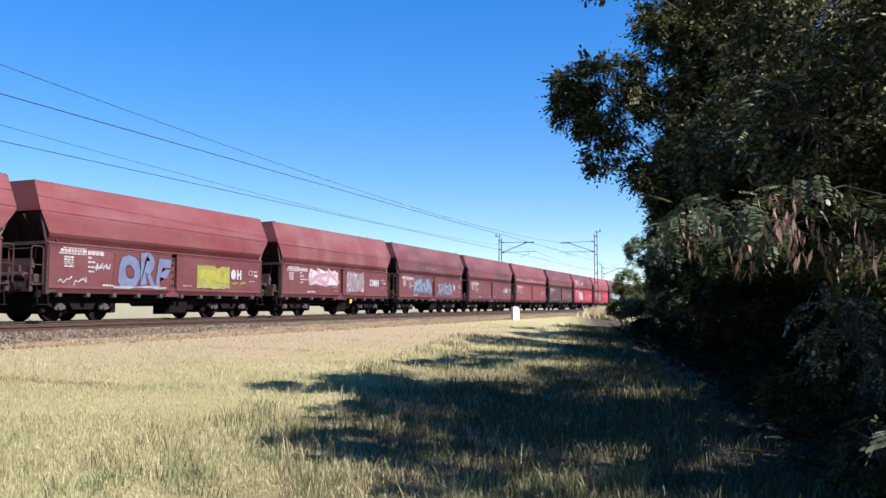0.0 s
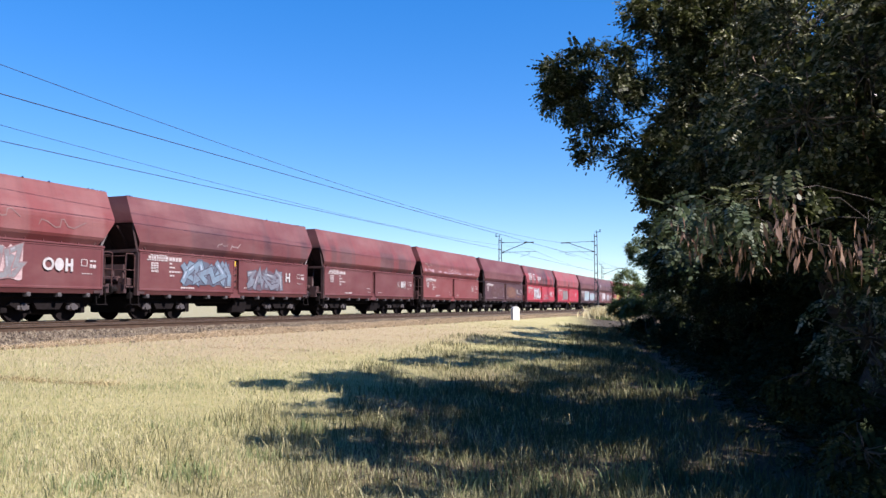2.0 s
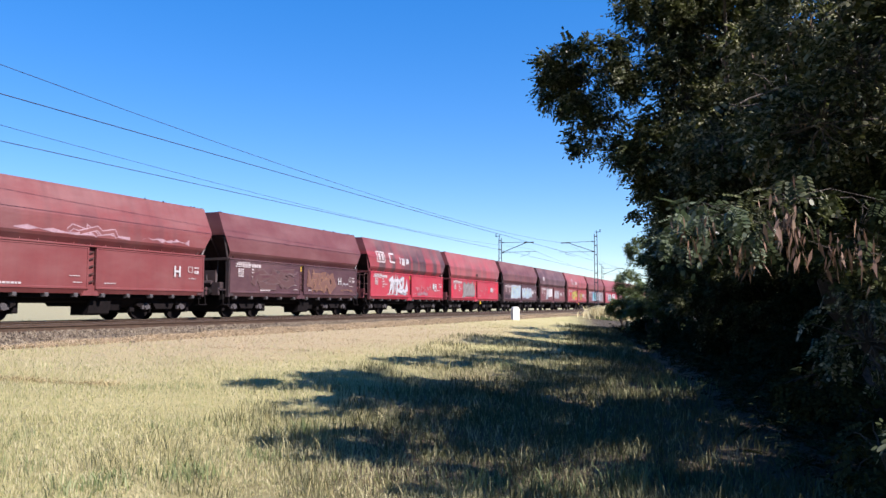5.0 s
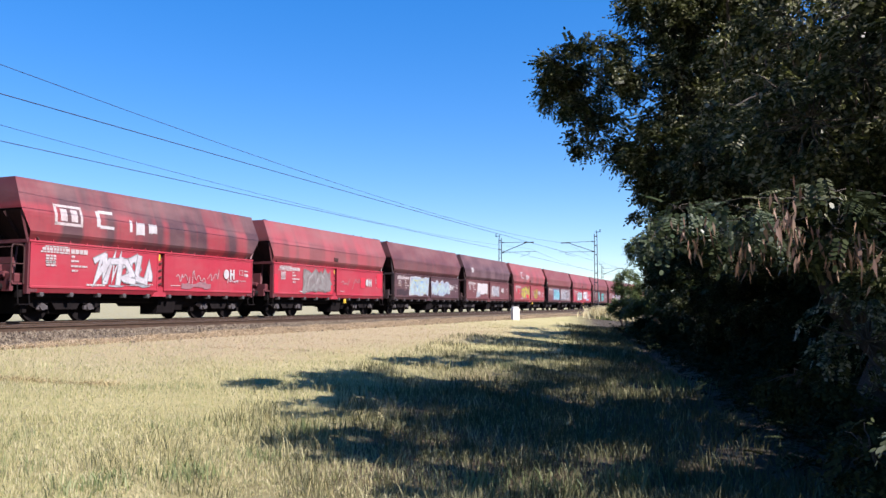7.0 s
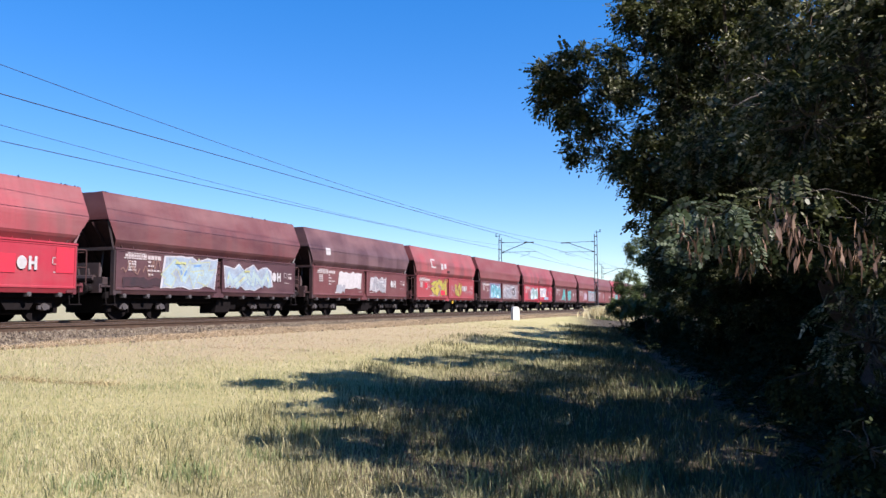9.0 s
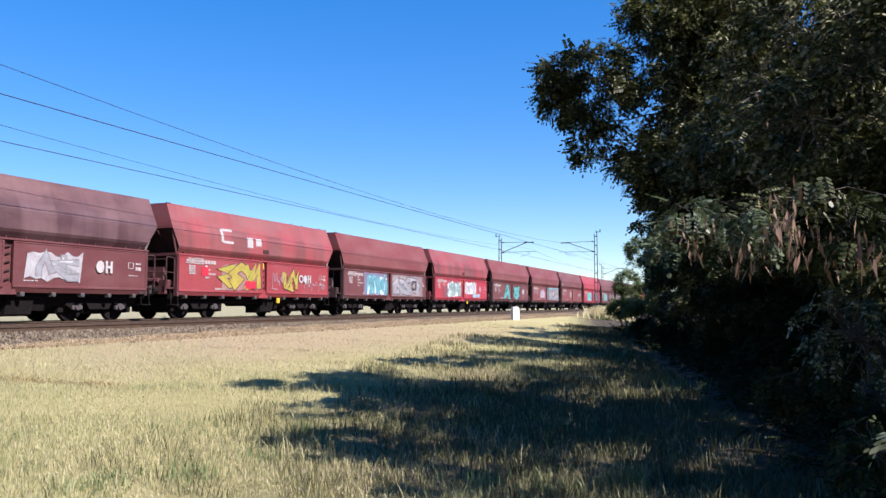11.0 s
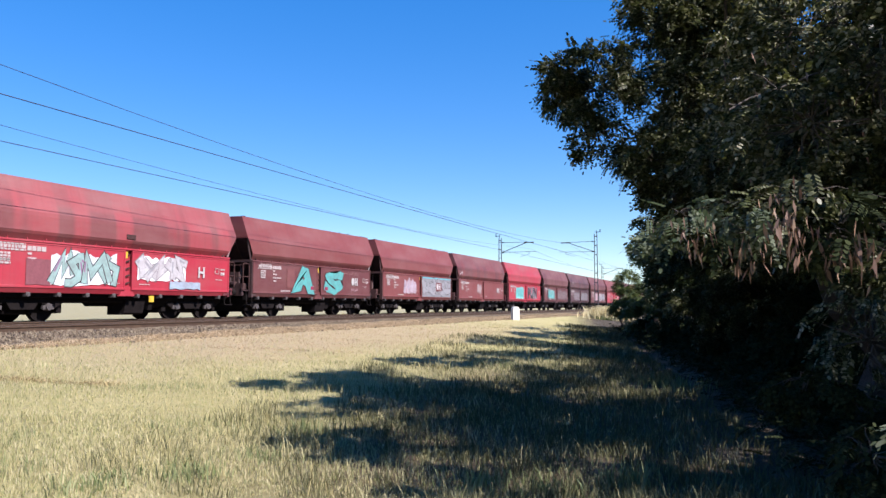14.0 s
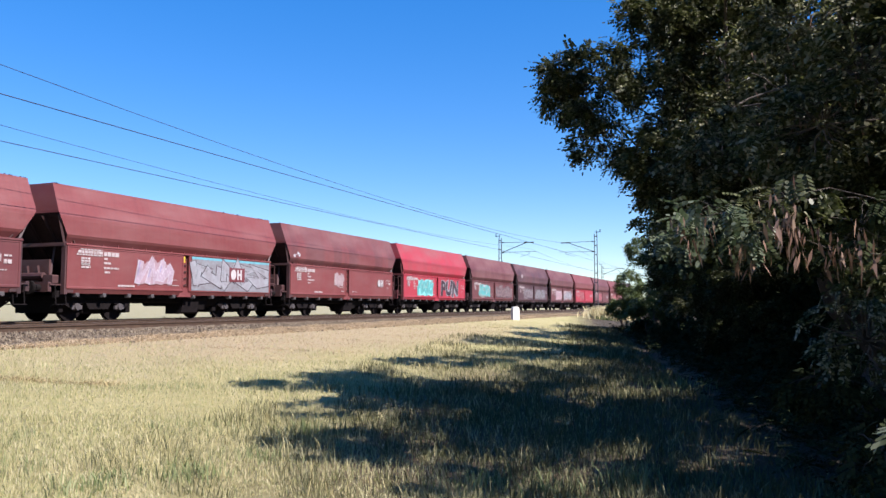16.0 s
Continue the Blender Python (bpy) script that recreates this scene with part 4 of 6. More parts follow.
    if n == 4:
        return [letters(n, 0, .46, .96, 1.12, 2.26, ((0.135, 0.128, 0.12), (0.10, 0.085, 0.08), (0.20, 0.19, 0.18), (0.12, 0.10, 0.095)), 4, 0.45), ("painted_patch", block_mesh(px(0, .91), px(0, 1.0), 1.1, 1.5), [colour(RED)]), ("painted_patch", block_mesh(px(0, -.01), px(0, .05), 1.1, 1.9), [colour(RED)]),
                letters(n, 1, .05, .50, 1.3, 2.1, ((0.218, 0.152, 0.144),) * 4, 5, .1, False, True), ("painted_patch", block_mesh(px(1, .48), px(1, .585), 1.45, 2.0), [colour(RED)]), mark("OH", .59), ("painted_patch", block_mesh(px(1, .86), px(1, .99), 1.5, 2.3), [colour(RED)])]
    if n == 5:
        pale = ((0.218, 0.261, 0.296), (0.27, 0.288, 0.305), (0.131, 0.196, 0.296), (0.244, 0.27, 0.288))
        blue = (0.14, 0.20, 0.30)
        return [("graffiti", block_mesh(px(0, .40), px(0, .995), 1.09, 2.36, -1.4712, .16, 5, 0.18), [colour(WHITE)]), ("graffiti", block_mesh(px(0, .42), px(0, .985), 1.12, 2.31, -1.4724, .16, 5, 0.18), [colour((0.185, 0.235, 0.275))]),
                ("graffiti", block_mesh(px(1, .005), px(1, .66), 1.09, 2.28, -1.4712, .30, 9, -0.1), [colour(WHITE)]), ("graffiti", block_mesh(px(1, .015), px(1, .645), 1.12, 2.23, -1.4724, .30, 9, -0.1), [colour((0.185, 0.235, 0.275))]),
                letters(n + 30, 0, .46, .96, 1.2, 2.2, ((0.20, 0.275, 0.30), (0.27, 0.29, 0.17), (0.08, 0.17, 0.30), blue), 3, .3, False), letters(n + 31, 1, .04, .62, 1.2, 2.0, ((0.22, 0.29, 0.28), blue, (0.30, 0.30, 0.15), blue), 3, .3, False),
                ("painted_patch", block_mesh(px(0, .55), px(0, .66), 2.0, 2.15, -1.4960, .06), [colour((0.27, 0.28, 0.12))]), ("painted_patch", block_mesh(px(1, .25), px(1, .32), 1.85, 2.0, -1.4960, .05), [colour((0.27, 0.28, 0.12))]), mark("OH", .64), letters(n + 4, 0, .02, .42, 1.35, 2.25, ((0.174, 0.104, 0.0785),) * 4, 2, .1, False, True), ("painted_patch", block_mesh(px(0, .05), px(0, .43), 1.1, 1.5, -1.4706, .12, 5), [colour((0.0131, 0.00871, 0.0109))])]
    if n == 6:
        return [("graffiti", block_mesh(px(0, .46), px(0, .95), 1.36, T, -1.472, .12, 8, 0.12), [M_WHITE]), ("graffiti", block_mesh(px(0, .42), px(0, .60), 1.12, 1.6, -1.4726, .14, 5, 0.1), [colour(SILVER)]), ("graffiti", block_mesh(px(1, .04), px(1, .44), 1.18, 2.2, -1.472, .22, 3, 0.1), [colour((0.27, 0.265, 0.27))]), letters(n, 1, .14, .42, 1.3, 2.1, (SILVER, GREY, WHITE, WHITE), 2, .1, False), mark("OH", .56, .4), ("hopper_mark", on_hopper(block_mesh(-4.2, -3.75, 3.05, 3.4, -1.4735)), [M_WHITE])]
    if n == 7:
        return [letters(n, 0, .48, .97, 1.10, 2.25, (YELLOW, BLACK, LIME, (0.22, .12, .10)), 3, .36), ("painted_patch", block_mesh(px(0, .78), px(0, .93), 1.14, 1.6, -1.4960, .12, 3), [colour(RED)]), letters(n, 1, .22, .46, 1.10, 2.1, (YELLOW, BLACK, OCHRE, BROWN), 2, .2, False),
                mark("O", .47, .38), mark("OH", .55, .38), letters(n + 3, 1, .55, .95, 1.12, 1.8, ((0.261, 0.218, 0.24),) * 4, 6, .1, False, True), letters(n + 4, 1, .05, .22, 1.2, 2.2, (PINK,) * 4, 2, .1, False, True), ("painted_patch", block_mesh(px(0, .24), px(0, .32), 1.65, 2.0), [colour(RED)]),
                ("hopper_mark", on_hopper(block_mesh(-2.85, -2.2, 3.02, 3.12, -1.4735)), [M_WHITE]), ("hopper_mark", on_hopper(block_mesh(-2.85, -2.2, 3.52, 3.62, -1.4735)), [M_WHITE]), ("hopper_mark", on_hopper(block_mesh(-2.98, -2.83, 3.06, 3.58, -1.4735)), [M_WHITE]),
                ("hopper_mark", on_hopper(block_mesh(-1.25, -0.85, 2.92, 3.4, -1.4735, .05)), [M_WHITE]), ("hopper_mark", on_hopper(block_mesh(-0.65, -0.25, 3.02, 3.4, -1.4735, .05)), [M_WHITE])]
    if n == 8:
        return [("painted_patch", block_mesh(px(0, .42), px(0, .99), 1.08, 2.34, -1.4706, .03, 2), [colour((0.13, 0.11, 0.17))]), ("painted_patch", block_mesh(px(1, .01), px(1, .90), 1.06, 2.34, -1.4706, .02, 3), [colour((0.15, 0.12, 0.125))]), letters(n, 0, .50, .985, 1.10, T, (CYAN, (0.03, 0.07, 0.09), TEAL, (0.42, .55, .62)), 6, .22), letters(n, 1, .03, .80, 1.10, T, (SILVER, BLACK, WHITE, (0.22, .18, .17)), 4, .22),
                ("painted_patch", block_mesh(px(1, .56), px(1, .70), 1.45, 2.05, -1.4960), [colour(BLACK)]), ("painted_letters", text_mesh("H", px(1, .59), 1.55, .38, None, -1.5000, .03), [M_WHITE])]
    if n == 9:
        return [letters(n, 0, .44, .95, 1.10, 2.25, (MINT, BLACK, MAUVE, (0.45, .50, .52)), 4, .28), letters(n, 1, .02, .50, 1.35, T, (WHITE, GREY, SILVER, (0.6, .58, .6)), 3, .34), ("painted_patch", block_mesh(px(1, .33), px(1, .66), 1.08, 1.42, -1.4960, .06, 7), [colour(SKY)]), mark("H", .635, .42),
                ("painted_patch", block_mesh(px(0, .27), px(0, .44), 1.1, 1.9, -1.4707, .03, 2), [colour((0.144, 0.0436, 0.0523))])]
    if n == 10:
        return [("graffiti", text_mesh("A", px(0, .56), 1.08, 1.2, 2.2, -1.472, .15, 1.0), [colour(BLACK)]), ("graffiti", text_mesh("A", px(0, .57), 1.11, 1.14, 2.1, -1.4735, .115, 1.0), [colour(TEAL)]), ("graffiti", text_mesh("S", px(1, .01), 1.09, 1.16, 2.1, -1.472, .10, 0.8), [colour(BLACK)]),
                ("graffiti", text_mesh("S", px(1, .02), 1.12, 1.10, 2.0, -1.4735, .065, 0.8), [colour(TEAL)]), ("painted_patch", block_mesh(px(0, .90), px(0, .95), 1.25, 1.42, -1.4745), [colour((0.174, 0.0131, 0.0436))]), ("painted_patch", block_mesh(px(1, .04), px(1, .10), 1.25, 1.42, -1.4745), [colour((0.174, 0.0131, 0.0436))]),
                mark("OH", .575, .40), letters(n, 1, .40, .75, 2.0, 2.3, ((0.196, 0.109, 0.104),) * 4, 7, .1, False, True), letters(n + 1, 1, .58, .72, 1.2, 1.45, (PINK,) * 4, 5, .1, False, True), ("painted_patch", block_mesh(px(0, .50), px(0, .62), 1.3, 2.2, -1.4707, .02), [colour((0.114, 0.0392, 0.037))])]
    if n == 11:
        return [("painted_patch", block_mesh(px(1, .0), px(1, .99), 1.06, 2.35, -1.4706, .02, 3), [colour((0.145, 0.155, 0.165))]), letters(n, 0, .57, .90, 1.22, 2.16, ((0.27, 0.218, 0.253), (0.305, 0.27, 0.296), (0.196, 0.183, 0.261), (0.24, 0.166, 0.183)), 3, .26), letters(n, 1, .01, .97, 1.10, T, (SILVER, BLACK, (0.157, 0.166, 0.174), (0.148, 0.157, 0.166)), 5, .34), ("painted_patch", block_mesh(px(1, .0), px(1, .99), 2.27, 2.36, -1.4745), [colour(CYAN)]),
                ("painted_patch", block_mesh(px(1, .44), px(1, .64), 1.45, 2.05, -1.4960, .03), [colour((0.0957, 0.0174, 0.0218))]), ("painted_letters", disc_and_h(px(1, .46), 1.55, .42, -1.5000), [M_WHITE])]
    if n == 12:
        return [letters(n, 0, .80, .96, 1.5, 2.2, ((0.24, 0.183, 0.183),) * 4, 2, .2), mark("OH", .62, .40), ("hopper_graffiti", on_hopper(block_mesh(-5.2, -4.6, 2.74, 3.05, -1.4735, .2, 4)), [colour(WHITE)])]
    if n == 13:
        return [letters(n, 0, .42, .90, 1.10, 2.22, (TEAL, (0.10, .30, .30), MINT, (0.16, .42, .40)), 4, .36), ("graffiti", text_mesh("PUN", px(1, .06), 1.10, 1.15, 3.4, -1.472, .10, 1.0), [colour(SILVER)]), ("graffiti", text_mesh("PUN", px(1, .07), 1.14, 1.08, 3.3, -1.4735, .03, 1.0), [colour(BLACK)])]
    if n == 14:
        return [letters(n, 0, .30, .80, 1.15, 2.2, (TEAL, MINT, WHITE, (0.131, 0.183, 0.166)), 3, .36), letters(n, 1, .05, .9, 1.12, 2.2, ((0.122, 0.0871, 0.0871), BLACK, GREY, (0.0871, 0.0566, 0.0566)), 5, .26)]
    if n == 15:
        return [letters(n, 0, .35, .95, 1.12, 2.2, ((0.122, 0.104, 0.109), BLACK, GREY, (0.0957, 0.0739, 0.0785)), 4, .3), letters(n, 1, .05, .8, 1.12, 2.2, (GREY, BLACK, SILVER, (0.109, 0.0871, 0.0917)), 5, .3), ("hopper_mark", on_hopper(block_mesh(-4.2, -3.85, 3.05, 3.35, -1.4735)), [M_LETTER])]
    if n == 16:
        return [letters(n, 0, .4, .95, 1.12, 2.2, (PINK, GREY, WHITE, (0.3, .22, .22)), 4, .3), letters(n, 1, .05, .8, 1.12, 2.2, (SILVER, BLACK, WHITE, (0.3, .24, .24)), 4, .3)]
    return [letters(n, 0, .5, .95, 1.2, 2.2, (ROSE, BROWN, PINK, (0.3, .1, .1)), 4, .3), mark("OH", .6)]


GRAFFITI = {-3: "blue letters and a yellow-green patch", -2: "pinkish and grey graffiti on its side", -1: "blue-grey graffiti along its side", 0: "a few painted letters", 1: "pale graffiti remains on the hopper",
            2: "faint ochre graffiti on one flap", 3: "bright red flaps and white graffiti", 4: "bright red flaps and a grey patch", 5: "large pale blue graffiti on both flaps", 6: "white painted patches on both flaps", 7: "yellow and white graffiti on its side",
            8: "turquoise and silver graffiti on its side", 9: "mint and white graffiti on red flaps", 10: "two big turquoise letters on its side", 11: "a pink patch and a silver-painted flap", 12: "faded stripes and nearly clean flaps", 13: "teal graffiti and grey letters", 14: "a teal patch on one flap"}


def wagon(n):
    hop, streak, amount, low = WAGONS[n]
    painted = GRAFFITI.get(n, "spray-painted graffiti on the side flaps")
    name = TONE.get(hop, "faded red") + " hopper wagon with " + painted
    w = tagged(new("hopper_wagon"), name, "freight wagon", "wagons of the freight train")
    p_hop = paint("hopper_paint", hop, tuple(0.5 * c for c in hop), streak, amount, n * 1.31)
    p_low = paint("flap_paint", low, tuple(0.55 * c for c in low), None, 0, n * 0.77, 0.3)
    # flap paint darkened for the ends, which puts their shade into the colour
    p_end_shade = paint("end_shade_paint", tuple(0.26 * c + 0.008 for c in low), tuple(0.14 * c + 0.003 for c in low), None, 0, n * 0.5, 0.22)
    part("hopper", MESH["hopper"], p_hop, w)
    if n % 3:
        tagged(part("coal_residue", RESIDUE, M_DARK, w, "lumps of coal left on the rim"), kind="stuff")
    part("underframe", MESH["underframe"], M_DARK, w, "grimy black underframe")
    railed = n % 2 if n < 3 else (n in (3, 7, 10, 13))
    for e in (-1, 1):
        # dark brown sheet gives the recess under the overhang its shade
        part("end_sheet", MESH["slope", e], M_FRAME, w)
        fr = part("end_frame", MESH["end", e], p_end_shade, w)
        if (e < 0) == bool(railed):
            for s in (-1, 1):
                part("handrail", MESH["rails", e, s], M_FRAME, fr)
        part("ledge", MESH["ledge", e], p_low, w)
        post = part("centre_post", MESH["centre", e], p_low, w)
        if e < 0:
            for z in (1.25, 1.5, 1.75, 2.0, 2.2):
                part("rib", MESH["rib"], M_FRAME, post, "", pose(0, 0, z))
        for s in (-1, 1):
            part("side_flap", MESH["flap", s, e], p_low, w)
            part("buffer", MESH["buffer", e, s], M_DARK, w)
            part("step", MESH["step", e, s], M_DARK, fr)
    for i in range(10):
        part("hinge_lug", MESH["hinge"], M_AXLE, w, "", pose(-4.95 + 1.1 * i, 0, 0))
    part("coupling", MESH["coupling"], M_DARK, w)
    for x in (-3.75, 3.75):
        b = part("bogie", MESH["bogie_frame"], M_DARK, w, "", pose(x, 0, 0))
        part("brake_rigging", MESH["rigging"], M_DARK, b)
        for dx in (-0.9, 0.9):
            for e in (-1, 1):
                part("axlebox", MESH["axlebox", e], M_AXLE, b, "", pose(dx, 0, 0))
        for dx in (-0.9, 0.9):
            WHEELSETS.append(part("wheelset", MESH["wheelset"], M_DARK, b, "", pose(dx, 0, 0.46)))
    tagged(part("lettering", MESH["lettering"], M_LETTER, w, "small white lettering bars"), kind="stuff")
    if n in (-1, 2, 3, 4, 7, 9, 10, 11):
        part("lever", LEVER, M_YELLOW, w, "yellow discharge lever")
    if n in (4, 7, 9):
        part("hopper_plate", HATCH, M_FRAME, w, "small dark plate on the hopper")
    if n in (-2, 4, 7, 9):
        part("brake_plate", PLATE, M_YELLOW, w, "small yellow plate under the side")
    for kind, me, mats in marks(n):
        painted = part(kind, me, mats, w)
        if "graffiti" in kind:
            tagged(painted, kind="stuff")
    return w


def residue_mesh():
    rr = random.Random(8)
    g = Geo()
    for i in range(26):
        x, y = rr.choice((rr.uniform(5.3, 5.9), rr.uniform(-5.7, -5.4), rr.uniform(-5.6, 5.8))), rr.choice((-1.0, -1.0, 1.0)) + rr.uniform(-0.04, 0.03)
        r = rr.uniform(0.02, 0.055)
        g.add([(x + r, y, 4.33), (x - r, y, 4.33), (x, y + r, 4.33), (x, y - r, 4.33), (x + 0.2 * r, y, 4.33 + r), (x, y, 4.31)], [(0, 2, 4), (2, 1, 4), (1, 3, 4), (3, 0, 4), (2, 0, 5), (1, 2, 5), (3, 1, 5), (0, 3, 5)])
    return g.mesh("coal_residue")


RESIDUE = residue_mesh()
HATCH = Geo().box(-0.12, 0.28, -1.475, -1.43, 2.76, 2.93, 0, 0.01).mesh("hopper_plate")
WHEELSETS = []
LEVER = Geo().box(-0.13, -0.04, -1.44, -1.36, 2.10, 2.33, 0, 0.01).bar((-0.12, -1.38, 1.3), (-0.12, -1.38, 2.05), 0.008, 4).mesh("lever")
PLATE = Geo().prism([(-1.33, 0.62), (-1.30, 0.62), (-1.30, 0.84), (-1.33, 0.84)], 1.15, 1.38).bar((1.26, -1.34, 0.72), (1.26, -1.30, 0.72), 0.07, 8).mesh("brake_plate")
TRAIN = {n: wagon(n) for n in WAGONS}

# ---- catenary ----
def lattice_mast(x, y, height, arm, label):
    """A two-channel lattice mast with a bracket that reaches over the track."""
    z0 = 0.70
    top = RAIL_Z + height
    mast = tagged(new("catenary_mast"), label, "mast", "catenary masts")
    mast.location = (x, y, z0)
    h = top - z0
    g = Geo()
    for s in (-1, 1):
        w0, w1 = 0.17, 0.13
        g.add([(-0.06, s * w0 - 0.03, 0), (0.06, s * w0 - 0.03, 0), (0.06, s * w0 + 0.03, 0), (-0.06, s * w0 + 0.03, 0),
               (-0.06, s * w1 - 0.03, h), (0.06, s * w1 - 0.03, h), (0.06, s * w1 + 0.03, h), (-0.06, s * w1 + 0.03, h)],
              [(0, 1, 5, 4), (1, 2, 6, 5), (2, 3, 7, 6), (3, 0, 4, 7), (4, 5, 6, 7)])
    part("mast_body", g, M_STEELPOLE, mast)
    t = Geo()
    for k in range(9):
        z = 0.35 + k * (h - 0.6) / 8
        t.box(-0.05, 0.05, -0.15, 0.15, z - 0.04, z + 0.04)
    part("tie_plates", t, M_STEELPOLE, mast)
    part("footing", Geo().box(-0.35, 0.35, -0.35, 0.35, -0.4, 0.12, 0, 0.04), M_SLEEPER, mast)
    b = Geo()
    reach = arm * 2.9
    zc, zm = 5.55 + RAIL_Z - z0, 6.9 + RAIL_Z - z0
    b.bar((0, 0, zc + 0.35), (0, reach, zm + 0.05), 0.04, 6)
    b.bar((0, 0, zm + 0.1), (0, reach + arm * 0.5, zm + 0.05), 0.025, 5)
    b.bar((0, reach - arm * 0.3, zm + 0.05), (0, reach + arm * 0.7, zm + 0.03), 0.06, 6)
    br = part("bracket", b, M_STEELPOLE, mast)
    r = Geo()
    r.bar((0, arm * 0.25, zc + 0.42), (0, reach + arm * 0.9, zc + 0.45), 0.022, 5)
    r.bar((0, reach + arm * 0.2, zc + 0.45), (0, reach + arm * 0.2, zc + 0.2), 0.02, 5)
    r.bar((0, reach + arm * 0.2, zc + 0.2), (0, reach - arm * 0.7, zc - 0.05), 0.02, 5)
    part("steady_arm", r, M_STEELPOLE, br)
    i = Geo()
    for zz in (zc + 0.4, zm + 0.1):
        for k in range(4):
            i.bar((0, arm * (0.24 + 0.05 * k), zz), (0, arm * (0.27 + 0.05 * k), zz), 0.06, 8)
    i.bar((0, -arm * 0.1, h), (0, -arm * 0.1, h + 0.35), 0.03, 6).bar((0, -arm * 0.45, h + 0.2), (0, 0.1, h + 0.2), 0.03, 6).bar((0, -arm * 0.45, h + 0.15), (0, -arm * 0.45, h + 0.45), 0.05, 6)
    part("insulators", i, M_DARK, mast)
    return mast


SPANS = [-59.0, 9.0, 76.8, 136.0, 196.0, 256.0]
for xm in SPANS[1:]:
    lattice_mast(xm + 1.1, 14.4, 7.75, 1, "grey steel lattice mast with a bracket over the empty track")
    lattice_mast(xm - 0.9, 23.9, 7.45, -1, "grey steel lattice mast behind the freight train")


def wire(name, y, z_end, sag, r, label):
    g = Geo()
    pts = []
    for a, b in zip(SPANS, SPANS[1:]):
        k = 16
        for i in range(k):
            t = i / k
            pts.append((a + (b - a) * t, y + 0.2 * (1 - 2 * t) * (1 if SPANS.index(a) % 2 else -1), RAIL_Z + z_end - sag * 4 * t * (1 - t)))
    g.tube(pts, r, 4)
    return tagged(part(name, g, M_WIRE), label, "overhead wire", "overhead wires")


wire("messenger_wire", NEAR_Y, 6.75, 0.85, 0.010, "thin dark carrying wire over the empty track")
wire("contact_wire", NEAR_Y, 5.82, 0.06, 0.014, "thin dark contact wire over the empty track")
wire("messenger_wire", TRAIN_Y, 6.35, 0.75, 0.008, "thin dark carrying wire over the train")
wire("contact_wire", TRAIN_Y, 5.58, 0.05, 0.013, "thin dark contact wire over the train")


def kilometre_stone():
    st = tagged(new("kilometre_stone"), "whitewashed concrete kilometre stone in dry grass", "marker stone")
    st.location = (44.2, 13.0, 0.56)
    st.rotation_euler = (0, 0, radians(-45))
    g = Geo()
    w, d = 0.21, 0.13
    sec = [(-w, 0), (w, 0), (w, 0.80), (w - 0.05, 0.88), (w - 0.12, 0.92), (-w + 0.12, 0.92), (-w + 0.05, 0.88), (-w, 0.80)]
    n = len(sec)
    g.add([(x, -d, z) for x, z in sec] + [(x, d, z) for x, z in sec], [(i, (i + 1) % n, n + (i + 1) % n, n + i) for i in range(n)] + [tuple(range(n)), tuple(range(n, 2 * n))])
    part("stone_body", g, M_STONE, st)
    b = Geo()
    for x, z, ww, h in ((-0.10, 0.66, 0.08, 0.12), (0.02, 0.66, 0.08, 0.12), (-0.04, 0.48, 0.08, 0.12)):
        b.box(x, x + ww, -d - 0.003, -d - 0.0005, z, z + h)
    part("digits", b, M_DIGIT, st, "faded grey digits as bars")


kilometre_stone()


# ---- trees ----
def leaf_template(pairs, length, lw, ll, oval=False):
    """A feathered leaf along +x: pairs of leaflets and one at the tip; oval ones have six corners."""
    v, f = [], []
    spots = [(length * (0.25 + 0.7 * i / pairs), s) for i in range(pairs) for s in (-1, 1)] + [(length, 0)]
    for x, s in spots:
        o = len(v)
        droop = -0.25 * x * x / length
        along = np.array((0.3, s * 0.95, -0.2)) if s else np.array((1.0, 0, -0.2))
        across = np.array((1.0, -s * 0.3, 0.1)) if s else np.array((0, 1.0, 0.1))
        root = np.array((x, 0, droop)) + 0.1 * ll * along
        steps = ((0, 0), (0.25, 0.9), (0.75, 0.9), (1, 0), (0.75, -0.9), (0.25, -0.9)) if oval else ((0, 0), (0.5, 1), (1, 0), (0.5, -1))
        v += [root + a * ll * along + b * lw * across for a, b in steps]
        f.append(tuple(range(o, o + len(steps))))
    return np.array(v), np.array(f)


def spin(v, yaw, tilt, roll):
    """Turn a template by per-leaf angles: (n, k, 3)."""
    c, s = np.cos(roll)[:, None], np.sin(roll)[:, None]
    x, y, z = v[None, :, 0] + 0 * c, v[None, :, 1] * c - v[None, :, 2] * s, v[None, :, 1] * s + v[None, :, 2] * c
    c, s = np.cos(tilt)[:, None], np.sin(tilt)[:, None]
    x, z = x * c - z * s, x * s + z * c
    c, s = np.cos(yaw)[:, None], np.sin(yaw)[:, None]
    return np.stack([x * c - y * s, x * s + y * c, z], -1)


